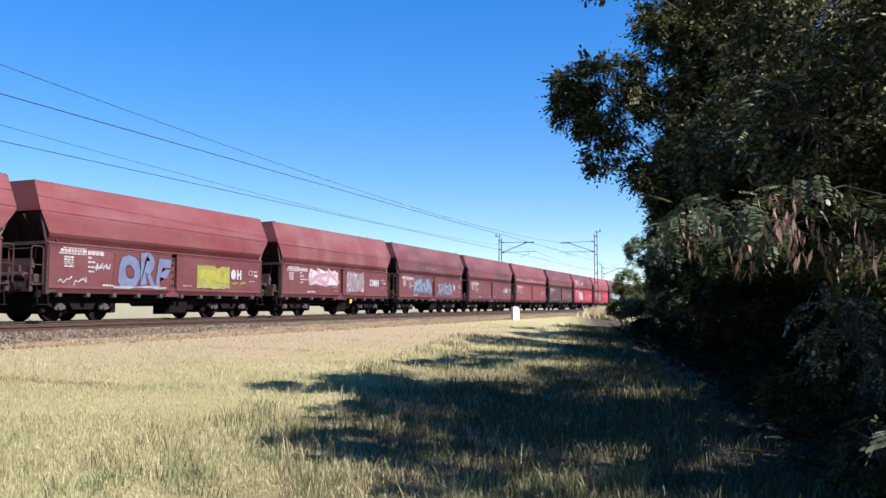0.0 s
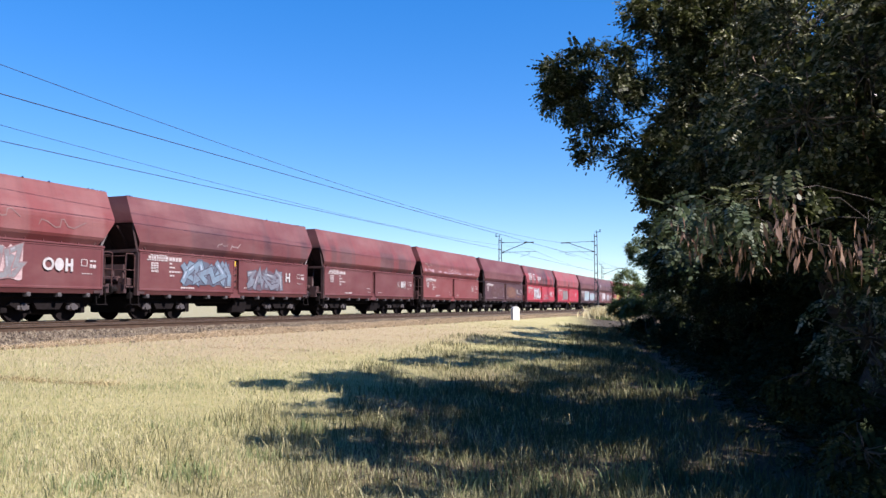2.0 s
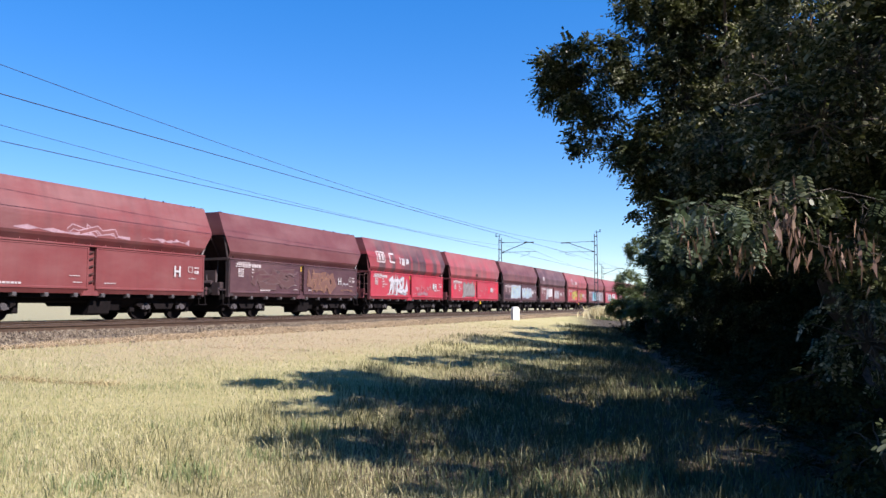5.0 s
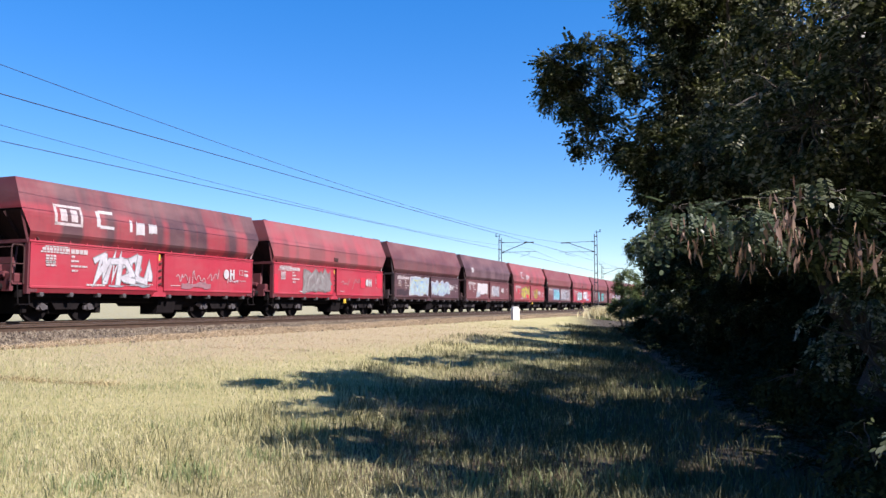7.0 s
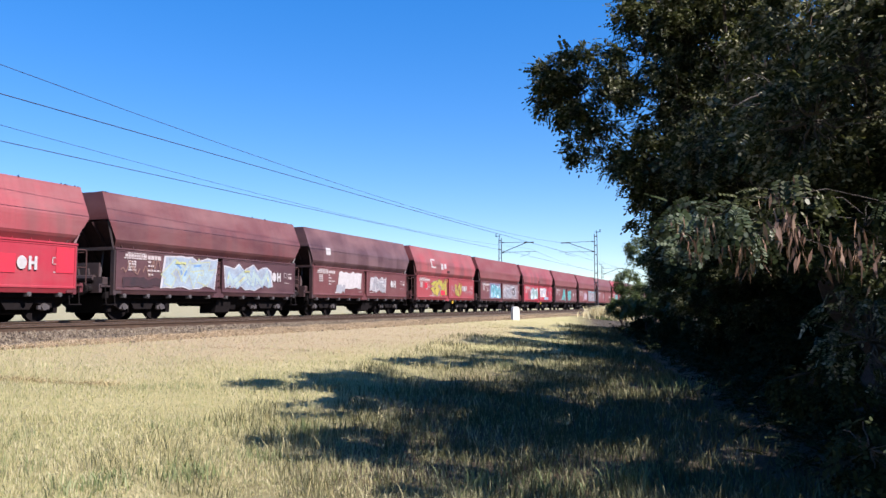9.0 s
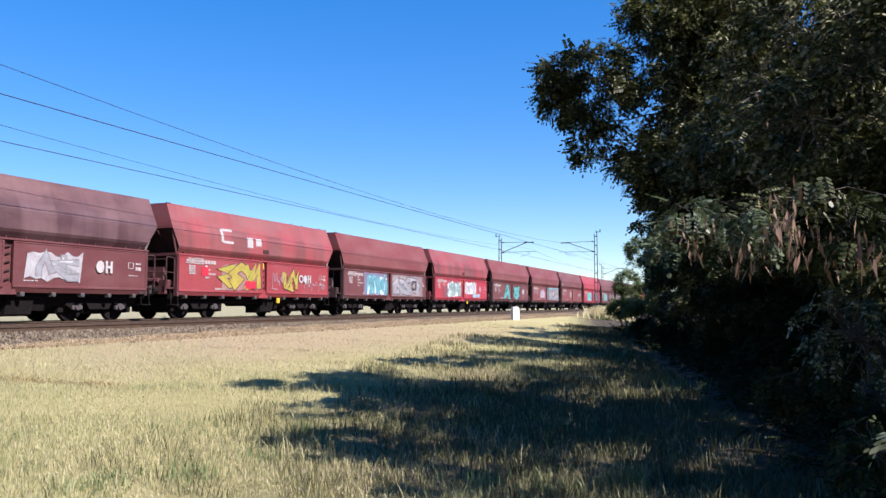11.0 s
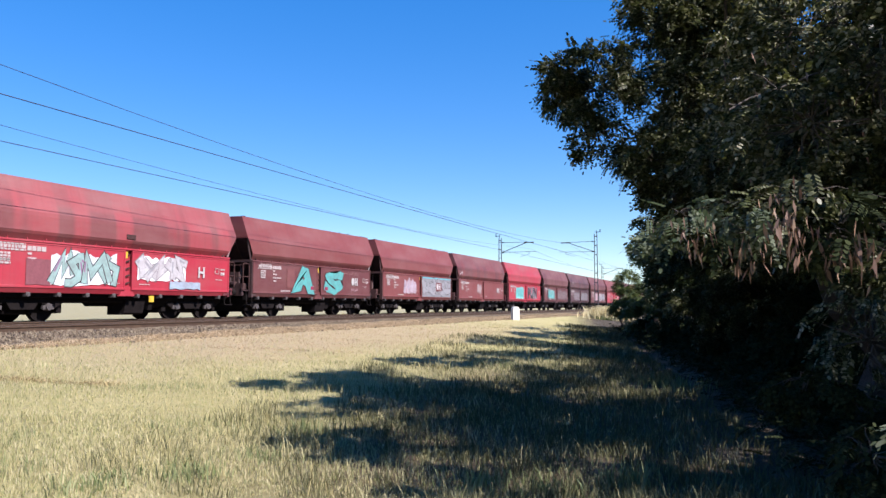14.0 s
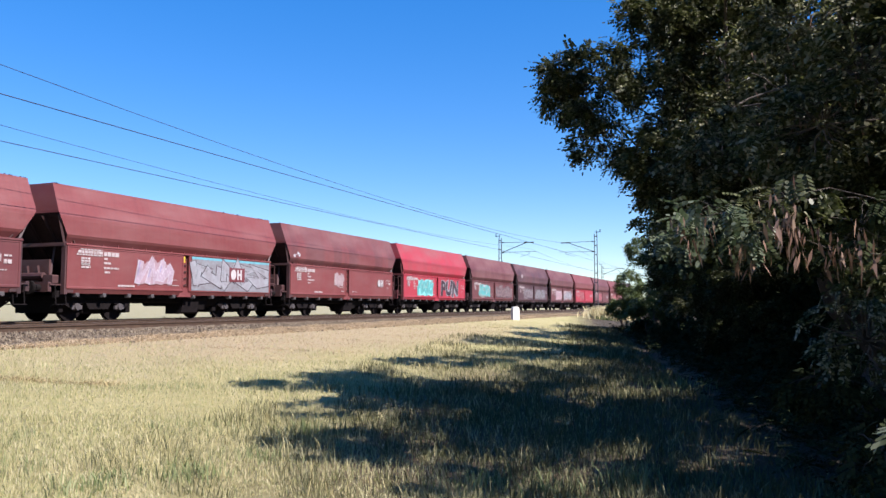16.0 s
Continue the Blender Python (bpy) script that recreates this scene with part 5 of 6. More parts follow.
def foliage(name, centre, radii, count, seed, template, scale=1.0, hollow=0.45, clumps=14):
    """A mesh of many separate leaves gathered in uneven clumps about centre, in that point's space."""
    rng = np.random.default_rng(seed)
    d = rng.normal(size=(clumps, 3))
    d /= np.linalg.norm(d, axis=1)[:, None]
    cc = d * (hollow + (1 - hollow) * rng.random((clumps, 1)) ** 0.6)
    own = rng.integers(0, clumps, count)
    spread = (0.08 + 0.12 * rng.random(clumps))[own][:, None]
    off = rng.normal(size=(count, 3))
    off *= np.minimum(1.0, 1.9 / np.linalg.norm(off, axis=1))[:, None]
    p = cc[own] + off * spread
    p *= np.array(radii)
    v, f = template
    out = np.arctan2(p[:, 1], p[:, 0]) + rng.normal(size=count) * 0.9
    q = spin(v * scale, out, rng.normal(size=count) * 0.5 - (0.65 if template is LEAF_NEAR else 0.35), rng.normal(size=count) * 0.6) * (0.7 + 0.6 * rng.random((count, 1, 1))) + p[:, None]
    k = len(v)
    ff = (f[None] + k * np.arange(count)[:, None, None]).reshape(-1, f.shape[1])
    return array_mesh(name, q.reshape(-1, 3), ff), cc * np.array(radii)


LEAF_NEAR = leaf_template(5, 0.15, 0.011, 0.036, True)
LEAF_FULL = leaf_template(6, 0.20, 0.012, 0.042)
LEAF_CROWN = leaf_template(4, 0.17, 0.014, 0.050, True)
LEAF_EDGE = leaf_template(5, 0.21, 0.014, 0.050, True)
LEAF_MID = leaf_template(4, 0.17, 0.016, 0.052)
LEAF_FAR = leaf_template(2, 0.22, 0.032, 0.10)
SWAY = []


def limb(g, a, b, r0, r1, rng, bends=4, crook=0.06):
    """A tapered, slightly crooked limb."""
    a, b = np.array(a, float), np.array(b, float)
    pts = [a + (b - a) * t + (rng.normal(size=3) * crook * np.linalg.norm(b - a) if 0 < t < 1 else 0) + np.array([0, 0, 0.12 * np.linalg.norm(b - a)]) * math.sin(math.pi * t) * 0.5 for t in np.linspace(0, 1, bends + 1)]
    rad = np.linspace(r0, r1, bends + 1)
    for i in range(bends):
        g.bar(pts[i], pts[i + 1], rad[i], 6, rad[i + 1])
    return pts


def tree(kind, label, base, trunk_top, r, crowns, seed, template, mat, category="tree", group="trees beside the line", twig=True):
    """crowns: (centre, radii, leaf count, leaf scale[, clumps, material])."""
    rng = np.random.default_rng(seed)
    t = tagged(new(kind), label, category, group)
    bx, by = base
    bz = float(ground_z(bx, by))
    t.location = (bx, by, bz)
    g = Geo()
    tops = []
    for dx, dy in ((0, 0),) if r > 0.06 else ((0, 0), (0.3, 0.2), (-0.3, 0.2), (0.1, -0.3)):
        pts = limb(g, (dx, dy, -0.1), (trunk_top[0] - bx + dx, trunk_top[1] - by + dy, trunk_top[2] - bz), r, r * 0.55, rng, 5)
        tops.append(pts)
    part("trunk", g, M_BARK, t)
    for i, (c, radii, count, scale, *more) in enumerate(crowns):
        lc = np.array(c) - np.array((bx, by, bz))
        clumps = more[0] if more else 14
        m = more[1] if len(more) > 1 else mat
        me, cc = foliage("crown", c, radii, count, seed * 13 + i, template, scale, 0.4, clumps)
        cr = part("crown", me, m, t, "", Matrix.Translation(lc))
        SWAY.append((cr, lc, float(max(radii)), seed * 3 + i))
        br = Geo()
        root = np.array(tops[0][3 + i % 3]) - lc
        thick = min(r * 0.40, 0.03 * max(radii))
        limb(br, root, (0, 0, 0), thick, thick * 0.4, rng, 4)
        if twig:
            for q in cc:
                limb(br, np.zeros(3) + 0.15 * q, q, min(0.008, r * 0.2), min(0.003, r * 0.1), rng, 3)
        part("bough", br, M_BARK, cr)
    return t


def S(px_x, px_y, depth):
    """Plan helper: a place by its bearing, as seen from the path's standpoint, and its distance ahead."""
    a, b = (px_x - 784) / 1360, (441 - px_y) / 1360
    p, h = radians(PITCH), radians(HEADING)
    fw, up = math.cos(p) - b * math.sin(p), math.sin(p) + b * math.cos(p)
    return (depth * (fw * math.cos(h) + a * math.sin(h)), depth * (fw * math.sin(h) - a * math.cos(h)), EYE_Z + depth * up)


# Crowns at plain coordinates in these four trees are hidden, added to shade the meadow.
# the big robinia whose crown hangs over the meadow
BIG_TREE = tree("robinia_tree", "large dark robinia with feathered leaves leaning over the meadow", (11.6, -1.3), (11.4, -0.5, 3.7), 0.24, [
    (S(1050, 150, 10.3), (0.68, 0.68, 0.52), 1099, 0.88, 24), (S(988, 125, 10.4), (0.32, 0.32, 0.30), 347, 0.88, 24), (S(1052, 238, 10.1), (0.34, 0.34, 0.34), 262, 0.88, 16), (S(1030, 205, 10.1), (0.24, 0.24, 0.25), 179, 0.88, 24),
    (S(1145, 60, 10.4), (0.76, 0.76, 0.68), 1368, 0.88, 24), (S(1158, 285, 9.7), (0.42, 0.51, 0.38), 713, 0.88, 24), (S(1212, 190, 9.9), (0.66, 0.76, 0.80), 1358, 0.88, 24, M_LEAF_LIT), (S(1185, 340, 10.0), (0.34, 0.42, 0.34), 488, 0.88, 24),
    (S(1280, 80, 10.1), (0.97, 0.97, 0.84), 1552, 0.88, 24), (S(1230, -60, 10.6), (1.10, 1.10, 0.76), 1198, 0.88, 26), (S(1330, 270, 9.5), (0.93, 0.93, 0.84), 1411, 0.88, 24, M_LEAF_LIT), (S(1420, 150, 9.8), (1.10, 1.10, 1.01), 2118, 0.88, 24, M_LEAF_LIT),
    (S(1360, -120, 10.6), (1.44, 1.44, 1.01), 1224, 1.35, 30), (S(1500, 20, 10.6), (1.35, 1.35, 1.10), 1798, 0.88, 26), (S(1235, 370, 10.3), (0.59, 0.68, 0.51), 1058, 0.88, 24), ((16.5, -1.6, 5.2), (1.6, 1.4, 1.2), 1200, 1.4, 24), ((14.2, -2.0, 5.4), (1.4, 1.3, 1.1), 1000, 1.4, 24),
    # unseen crowns, placed by where their dapples fall on the grass
    ((9.0, 1.55, 5.9), (0.85, 0.42, 0.35), 480, 1.1, 14), ((8.1, 0.35, 5.3), (0.95, 0.45, 0.35), 430, 1.1, 16), ((9.2, 0.1, 5.4), (0.8, 0.4, 0.3), 300, 1.1, 14), ((10.4, 0.0, 5.5), (0.8, 0.6, 0.5), 620, 1.2, 16), ((10.4, 0.75, 5.6), (0.5, 0.4, 0.35), 260, 1.1, 12), ((10.9, 0.2, 4.45), (0.6, 0.5, 0.35), 420, 1.1, 14), ((11.6, 0.4, 3.55), (0.5, 0.4, 0.3), 260, 1.1, 12), ((12.9, -0.3, 3.8), (0.9, 0.6, 0.5), 420, 1.2, 14),
    ((15.8, 0.5, 6.3), (1.1, 0.8, 0.6), 900, 1.4, 20), ((14.8, 0.9, 6.6), (0.8, 0.6, 0.5), 500, 1.3, 14)], 3, LEAF_CROWN, M_LEAF)
EDGE_TREE = tree("robinia_tree", "dark robinia at the meadow's edge, its trunk hidden in leaves", (8.6, -4.4), (8.2, -3.2, 4.0), 0.2, [
    (S(1500, 240, 7.5), (0.95, 0.9, 0.8), 430, 0.92, 26, M_LEAF_LIT), (S(1430, 60, 8.0), (0.9, 0.9, 0.8), 706, 0.92, 24, M_LEAF_LIT), (S(1560, 90, 7.5), (1.0, 1.0, 0.9), 520, 0.92, 24, M_LEAF_LIT), (S(1600, 380, 7.0), (0.8, 0.8, 0.8), 1264, 0.92),
    # the plain-coordinate crowns here are out of view and only cast shade
    (S(1490, 420, 7.8), (0.6, 0.6, 0.6), 892, 0.92, 14, M_LEAF_SHADED), (S(1680, 200, 8), (1.4, 1.4, 1.2), 1240, 1.38), (S(1600, -200, 8), (1.4, 1.4, 1.1), 150, 1.2, 20), ((7.3, -1.5, 4.9), (1.2, 1.0, 0.7), 300, 1.2, 26), ((7.6, -2.6, 5.2), (1.5, 1.3, 0.9), 430, 1.3, 26), ((8.6, -2.2, 4.4), (1.4, 1.2, 0.8), 620, 1.25, 20), ((5.9, -2.6, 4.1), (1.3, 1.0, 0.7), 480, 1.2, 26), ((5.95, -0.45, 4.75), (0.5, 0.5, 0.35), 300, 1.1, 14), ((6.1, -1.2, 4.8), (0.6, 0.42, 0.35), 320, 1.1, 14), ((6.6, -0.9, 5.0), (0.6, 0.4, 0.35), 260, 1.1, 12), ((5.1, -2.1, 4.7), (0.6, 0.5, 0.35), 170, 1.1, 14), (S(1440, 215, 6.4), (0.6, 0.6, 0.5), 240, 0.9, 20, M_LEAF_LIT), (S(1300, 255, 8.0), (0.6, 0.6, 0.5), 300, 0.9, 20, M_LEAF_LIT), (S(1530, 130, 6.4), (0.6, 0.6, 0.5), 220, 0.9, 20, M_LEAF_LIT), ((10.6, -2.8, 4.7), (1.4, 1.2, 0.9), 700, 1.3)], 5, LEAF_EDGE, M_LEAF)
tree("robinia_tree", "robinia in the middle of the row of trees", (24.0, 0.2), (23.6, 0.6, 3.6), 0.2, [
    (S(1222, 430, 21), (1.0, 1.0, 0.8), 1700, 1.3), (S(1205, 500, 21), (1.0, 1.0, 0.7), 1500, 1.3), (S(1300, 400, 21), (1.5, 1.5, 1.3), 2200, 1.4), (S(1250, 270, 22), (1.4, 1.4, 1.3), 2100, 1.4),
    (S(1400, 300, 22), (1.9, 1.9, 1.7), 2200, 1.6), (S(1330, 500, 20), (1.3, 1.3, 1.0), 1700, 1.4), (S(1240, 560, 20), (0.9, 0.9, 0.7), 1200, 1.3), (S(1320, 180, 23), (2.0, 2.0, 1.4), 2000, 1.6), ((22.5, -1.0, 5.6), (1.6, 1.4, 1.2), 1300, 1.5, 24), ((19.8, -1.2, 5.4), (1.6, 1.4, 1.2), 1300, 1.5, 24),
    # hidden crowns added for the shade farther along the meadow
    ((18.2, 0.9, 5.5), (1.4, 0.9, 0.7), 1100, 1.5, 22), ((20.6, 0.6, 5.0), (1.5, 1.0, 0.8), 1100, 1.5, 22), ((22.0, 0.6, 3.6), (1.6, 1.0, 0.8), 1100, 1.5, 22), ((19.0, -0.4, 3.0), (1.6, 0.9, 0.8), 900, 1.5, 20)], 8, LEAF_MID, M_LEAF)
tree("robinia_tree", "smaller robinia farther along the row", (33.0, 3.4), (32.8, 3.6, 2.8), 0.14, [
    (S(1170, 455, 31), (0.75, 0.8, 0.8), 1000, 1.5), (S(1195, 390, 31.5), (0.8, 0.8, 0.75), 900, 1.5), (S(1205, 480, 31), (1.2, 1.2, 1.0), 1300, 1.6), (S(1155, 535, 30), (0.8, 0.8, 0.6), 900, 1.5), (S(1230, 420, 32), (1.6, 1.6, 1.5), 1500, 1.8), (S(1260, 300, 32), (1.8, 1.8, 1.8), 1500, 1.8), ((29.6, 2.8, 5.9), (1.6, 0.9, 0.7), 900, 1.7, 20), ((29.8, 2.3, 4.6), (1.8, 1.1, 0.9), 1100, 1.7, 22), ((28.0, 1.2, 3.8), (1.8, 1.0, 0.9), 1000, 1.7, 20)], 9, LEAF_MID, M_LEAF_SUN)
tree("shrub", "sunlit green shrub at the end of the row of trees", (40.5, 6.0), (40.5, 6.0, 1.6), 0.05, [
    (S(1112, 500, 39), (0.7, 0.7, 0.8), 800, 1.5), (S(1102, 545, 38.5), (0.8, 0.7, 0.5), 700, 1.5), (S(1128, 440, 39.5), (0.6, 0.6, 0.75), 600, 1.5), (S(1145, 530, 38), (1.0, 1.0, 0.8), 800, 1.5), (S(1128, 580, 36), (0.7, 0.7, 0.4), 500, 1.4)], 10, LEAF_MID, M_LEAF_SUN, "shrub", "shrubs under the trees")
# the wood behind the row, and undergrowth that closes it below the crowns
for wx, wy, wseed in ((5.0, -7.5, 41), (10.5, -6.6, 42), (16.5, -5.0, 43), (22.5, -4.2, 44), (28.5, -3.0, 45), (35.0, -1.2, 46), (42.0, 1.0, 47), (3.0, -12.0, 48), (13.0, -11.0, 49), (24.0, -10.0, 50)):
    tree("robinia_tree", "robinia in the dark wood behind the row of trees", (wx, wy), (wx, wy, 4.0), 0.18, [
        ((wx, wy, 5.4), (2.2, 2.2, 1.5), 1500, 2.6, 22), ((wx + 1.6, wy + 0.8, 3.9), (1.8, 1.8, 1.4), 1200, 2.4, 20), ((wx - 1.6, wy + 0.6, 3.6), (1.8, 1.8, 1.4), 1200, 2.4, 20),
        ((wx, wy + 1.0, 2.0), (2.2, 1.4, 1.2), 1100, 2.4, 18), ((wx + 1.5, wy - 0.8, 1.2), (2.0, 1.4, 1.0), 900, 2.4, 16)], wseed, LEAF_FAR, M_LEAF_SHADED, twig=False)
UNDER = [((29.0, 2.2), 1.0, 12), ((26.0, 1.0), 1.1, 13), ((22.0, 0.0), 1.1, 14), ((19.0, -0.9), 1.1, 15), ((16.0, -1.6), 1.0, 16), ((13.2, -2.4), 1.0, 17), ((34.5, 4.0), 0.8, 18), ((30.5, 0.0), 1.6, 19), ((24.5, -2.0), 1.8, 20), ((18.5, -3.4), 1.8, 21), ((11.4, -3.6), 1.3, 22), ((9.4, -3.4), 0.9, 25), ((36.5, 1.4), 1.8, 23)]
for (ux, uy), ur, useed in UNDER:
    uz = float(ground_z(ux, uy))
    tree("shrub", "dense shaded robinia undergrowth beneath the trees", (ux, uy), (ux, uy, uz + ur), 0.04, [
        ((ux, uy, uz + ur * 0.6), (ur, ur, ur * 0.6), 1100, 1.5, 20), ((ux + 0.4 * ur, uy - 0.5 * ur, uz + ur * 1.4), (ur, ur, ur * 0.7), 1000, 1.5, 20)], useed, LEAF_MID, M_LEAF_SHADED, "shrub", "shrubs under the trees", False)
# nearer boughs with pale leaves and pods
tree("robinia_sapling", "young robinia bough with pale leaves and dry pods", (5.6, -2.3), (5.2, -1.5, 1.75), 0.012, [
    (S(1310, 373, 4.3), (0.26, 0.26, 0.15), 74, 0.95, 9, M_LEAF_PALE), (S(1215, 373, 4.5), (0.13, 0.13, 0.09), 24, 0.95, 6, M_LEAF_PALE), (S(1400, 343, 4.2), (0.24, 0.24, 0.14), 64, 0.95, 9, M_LEAF), (S(1510, 408, 4.1), (0.24, 0.24, 0.18), 69, 0.95, 10, M_LEAF_SHADED),
    (S(1350, 418, 4.4), (0.30, 0.30, 0.12), 54, 0.95, 10, M_LEAF_SHADED), (S(1185, 408, 4.8), (0.13, 0.13, 0.12), 29, 0.95, 8, M_LEAF_PALE)], 31, LEAF_NEAR, M_LEAF, "tree", "young robinias in front of the trees")
tree("robinia_sapling", "low dark robinia shoots near the camera", (6.1, -2.5), (6.0, -2.3, 0.9), 0.03, [
    (S(1440, 660, 6.4), (0.40, 0.40, 0.30), 220, 1.0, 14, M_LEAF_SHADED), (S(1530, 600, 5.8), (0.42, 0.42, 0.45), 170, 0.9, 16, M_LEAF_LIT), (S(1550, 800, 4.6), (0.22, 0.22, 0.20), 90, 1.0, 12, M_LEAF_SHADED), (S(1584, 745, 3.3), (0.09, 0.09, 0.12), 8, 1.0, 5, M_LEAF_SPRAY)], 33, LEAF_NEAR, M_LEAF, "tree", "young robinias in front of the trees")


def bare_branches(parent):
    """Thin grey branches that show among the leaves."""
    rng = np.random.default_rng(14)
    o = np.array(parent.location)
    for a, b, d, r in (((1590, 120), (1290, 195), 6.9, 0.022), ((1560, 60), (1545, 180), 6.6, 0.014), ((1290, 185), (1450, 215), 6.8, 0.012), ((1440, 215), (1330, 130), 6.9, 0.012), ((1568, 190), (1480, 20), 6.7, 0.016), ((1390, 130), (1410, 230), 6.8, 0.010), ((1240, 200), (1060, 230), 11.3, 0.018), ((1200, 120), (1090, 110), 11.5, 0.014)):
        g = Geo()
        limb(g, np.array(S(*a, d * (0.86 if d > 9 else 1.0))) - o, np.array(S(*b, d * 0.98)) - o, r * 0.7, r * 0.35, rng, 6, 0.018)
        part("branch", g, M_BRANCH, parent)


def seed_pods():
    rng = np.random.default_rng(5)
    v = np.array([(0, 0, 0), (0.008, 0.002, -0.03), (0.005, 0, -0.085), (-0.007, -0.002, -0.04)])
    groups = [(1235, 400, 4.2, 22), (1385, 375, 4.0, 40), (1300, 440, 4.2, 16), (1410, 430, 4.0, 24), (1480, 440, 4.0, 26), (1340, 450, 4.2, 16), (1530, 450, 3.9, 22), (1350, 170, 7.0, 24), (1200, 150, 10.5, 40), (1260, 230, 10, 36), (1450, 120, 7, 24), (1120, 120, 11.2, 40), (1300, 60, 10.5, 36), (1380, 260, 7, 24), (1520, 200, 6.6, 20), (1190, 250, 10.6, 40), (1240, 100, 10.8, 60)]
    spots = []
    for a, b, c, n in groups:
        spots.append(np.array(S(a, b, c)) + rng.normal(size=(n, 3)) * np.array((0.06, 0.06, 0.07)) * (1.0 if c < 5 else 4.0))
    p = np.concatenate(spots)
    n = len(p)
    q = spin(v, rng.random(n) * 6.28, rng.normal(size=n) * 0.2, rng.normal(size=n) * 0.2) * (0.75 + 0.7 * rng.random((n, 1, 1))) + p[:, None]
    f = (np.array([(0, 1, 2, 3)])[None] + 4 * np.arange(n)[:, None, None]).reshape(-1, 4)
    tagged(part("seed_pods", array_mesh("seed_pods", q.reshape(-1, 3), f), M_POD), "dry brown robinia pods hanging among the leaves", "seed pods", kind="stuff")


bare_branches(EDGE_TREE)
seed_pods()


# ---- grass ----
def blades(name, x, y, height, width, mat, label, seed, lean=0.35, z=None):
    """Narrow two-segment blades standing at x, y."""
    rng = np.random.default_rng(seed)
    n = len(x)
    z = ground_z(x, y) if z is None else z
    ang, h = rng.random(n) * 6.28, height * (0.5 + rng.random(n))
    w = width * (0.6 + 0.8 * rng.random(n))
    ln = lean * (0.3 + rng.random(n)) * h
    az = rng.random(n) * 6.28
    sx, sy = np.cos(ang) * w, np.sin(ang) * w
    lx, ly = np.cos(az) * ln, np.sin(az) * ln
    a = np.stack([x - sx, y - sy, z - 0.01], -1)
    b = np.stack([x + sx, y + sy, z - 0.01], -1)
    c = np.stack([x + sx * 0.8 + lx * 0.35, y + sy * 0.8 + ly * 0.35, z + h * 0.6], -1)
    d = np.stack([x - sx * 0.8 + lx * 0.35, y - sy * 0.8 + ly * 0.35, z + h * 0.6], -1)
    e = np.stack([x + lx, y + ly, z + h], -1)
    v = np.stack([a, b, c, d, e], 1).reshape(-1, 3)
    o = 5 * np.arange(n)[:, None]
    f = np.concatenate([o + np.array([[0, 1, 2]]), o + np.array([[0, 2, 3]]), o + np.array([[3, 2, 4]])])
    return tagged(part(name, array_mesh(name, v, f), mat), label, "grass", kind="stuff")


def scatter(n, d0, d1, seed, power=1.0):
    """Places over the meadow, thinning out with distance."""
    rng = np.random.default_rng(seed)
    d = d0 * (d1 / d0) ** (rng.random(n) ** power)
    a = radians(HEADING) + (rng.random(n) - 0.5) * radians(68)
    x, y = d * np.cos(a), d * np.sin(a)
    k = (y < 13.6) & (y - 0.215 * x + rng.normal(size=n) * 0.8 > -0.7)
    x, y = x[k], y[k]
    e = y - 0.215 * x + 1.2 * (patchy(x, y, 1.7, 6) - 0.5)
    # fewer blades, so the shade-darkened soil shows through
    bare = 0.66 * smooth(5.0, 7.5, x) * (1 - smooth(2.0, 4.2, e)) * (1 - smooth(12, 20, x))
    k = rng.random(len(x)) > bare
    return x[k], y[k]


def patchy(x, y, scale, seed):
    return 0.5 + 0.25 * (np.sin(x * scale + seed) * np.cos(y * scale * 1.3 + seed * 2) + np.sin(x * scale * 2.1 - y * scale * 1.7 + seed) * 0.8 + 0.5 * np.cos(y * scale * 3.7 + x * scale * 2.9))


def meadow_grass():
    x, y = scatter(230000, 4.0, 40, 1)
    pick = np.random.default_rng(8).random(len(x))
    tan = smooth(7.0, 10.0, y + 1.6 * (patchy(x, y, 0.9, 3) - 0.5)) * (1 - smooth(26, 44, x)) * (0.15 + 0.85 * smooth(8, 16, x))
    k = pick > 0.93 * tan
    b = ~k & (pick > 0.35)
    blades("belt_straw", x[b], y[b], 0.032, 0.002 + 0.00018 * np.hypot(x[b], y[b]), M_BELT, "short tan straw in a belt along the ballast", 7, 0.9)
    x, y = x[k], y[k]
    blades("grass", x, y, 0.042 * (0.5 + 1.0 * patchy(x, y, 0.8, 1)), 0.0022 + 0.00016 * np.hypot(x, y), M_GRASS, "half-dry meadow grass in short uneven blades", 2, 0.6)
    x, y = scatter(38000, 4.0, 40, 3)
    k = (patchy(x, y, 0.55, 4) > 0.5) & (y < 8.5 + 0.1 * x)
    blades("straw_grass", x[k], y[k], 0.085, 0.0016 + 0.00014 * np.hypot(x[k], y[k]), M_STRAW, "bleached grass stalks among the shorter grass", 4)
    x, y = scatter(60000, 4.0, 40, 6)
    k = (patchy(x, y, 0.9, 9) > 0.72) & (y < 8.5)
    blades("green_grass", x[k], y[k], 0.075, 0.002 + 0.00016 * np.hypot(x[k], y[k]), M_GREEN, "greener grass in scattered patches", 5)


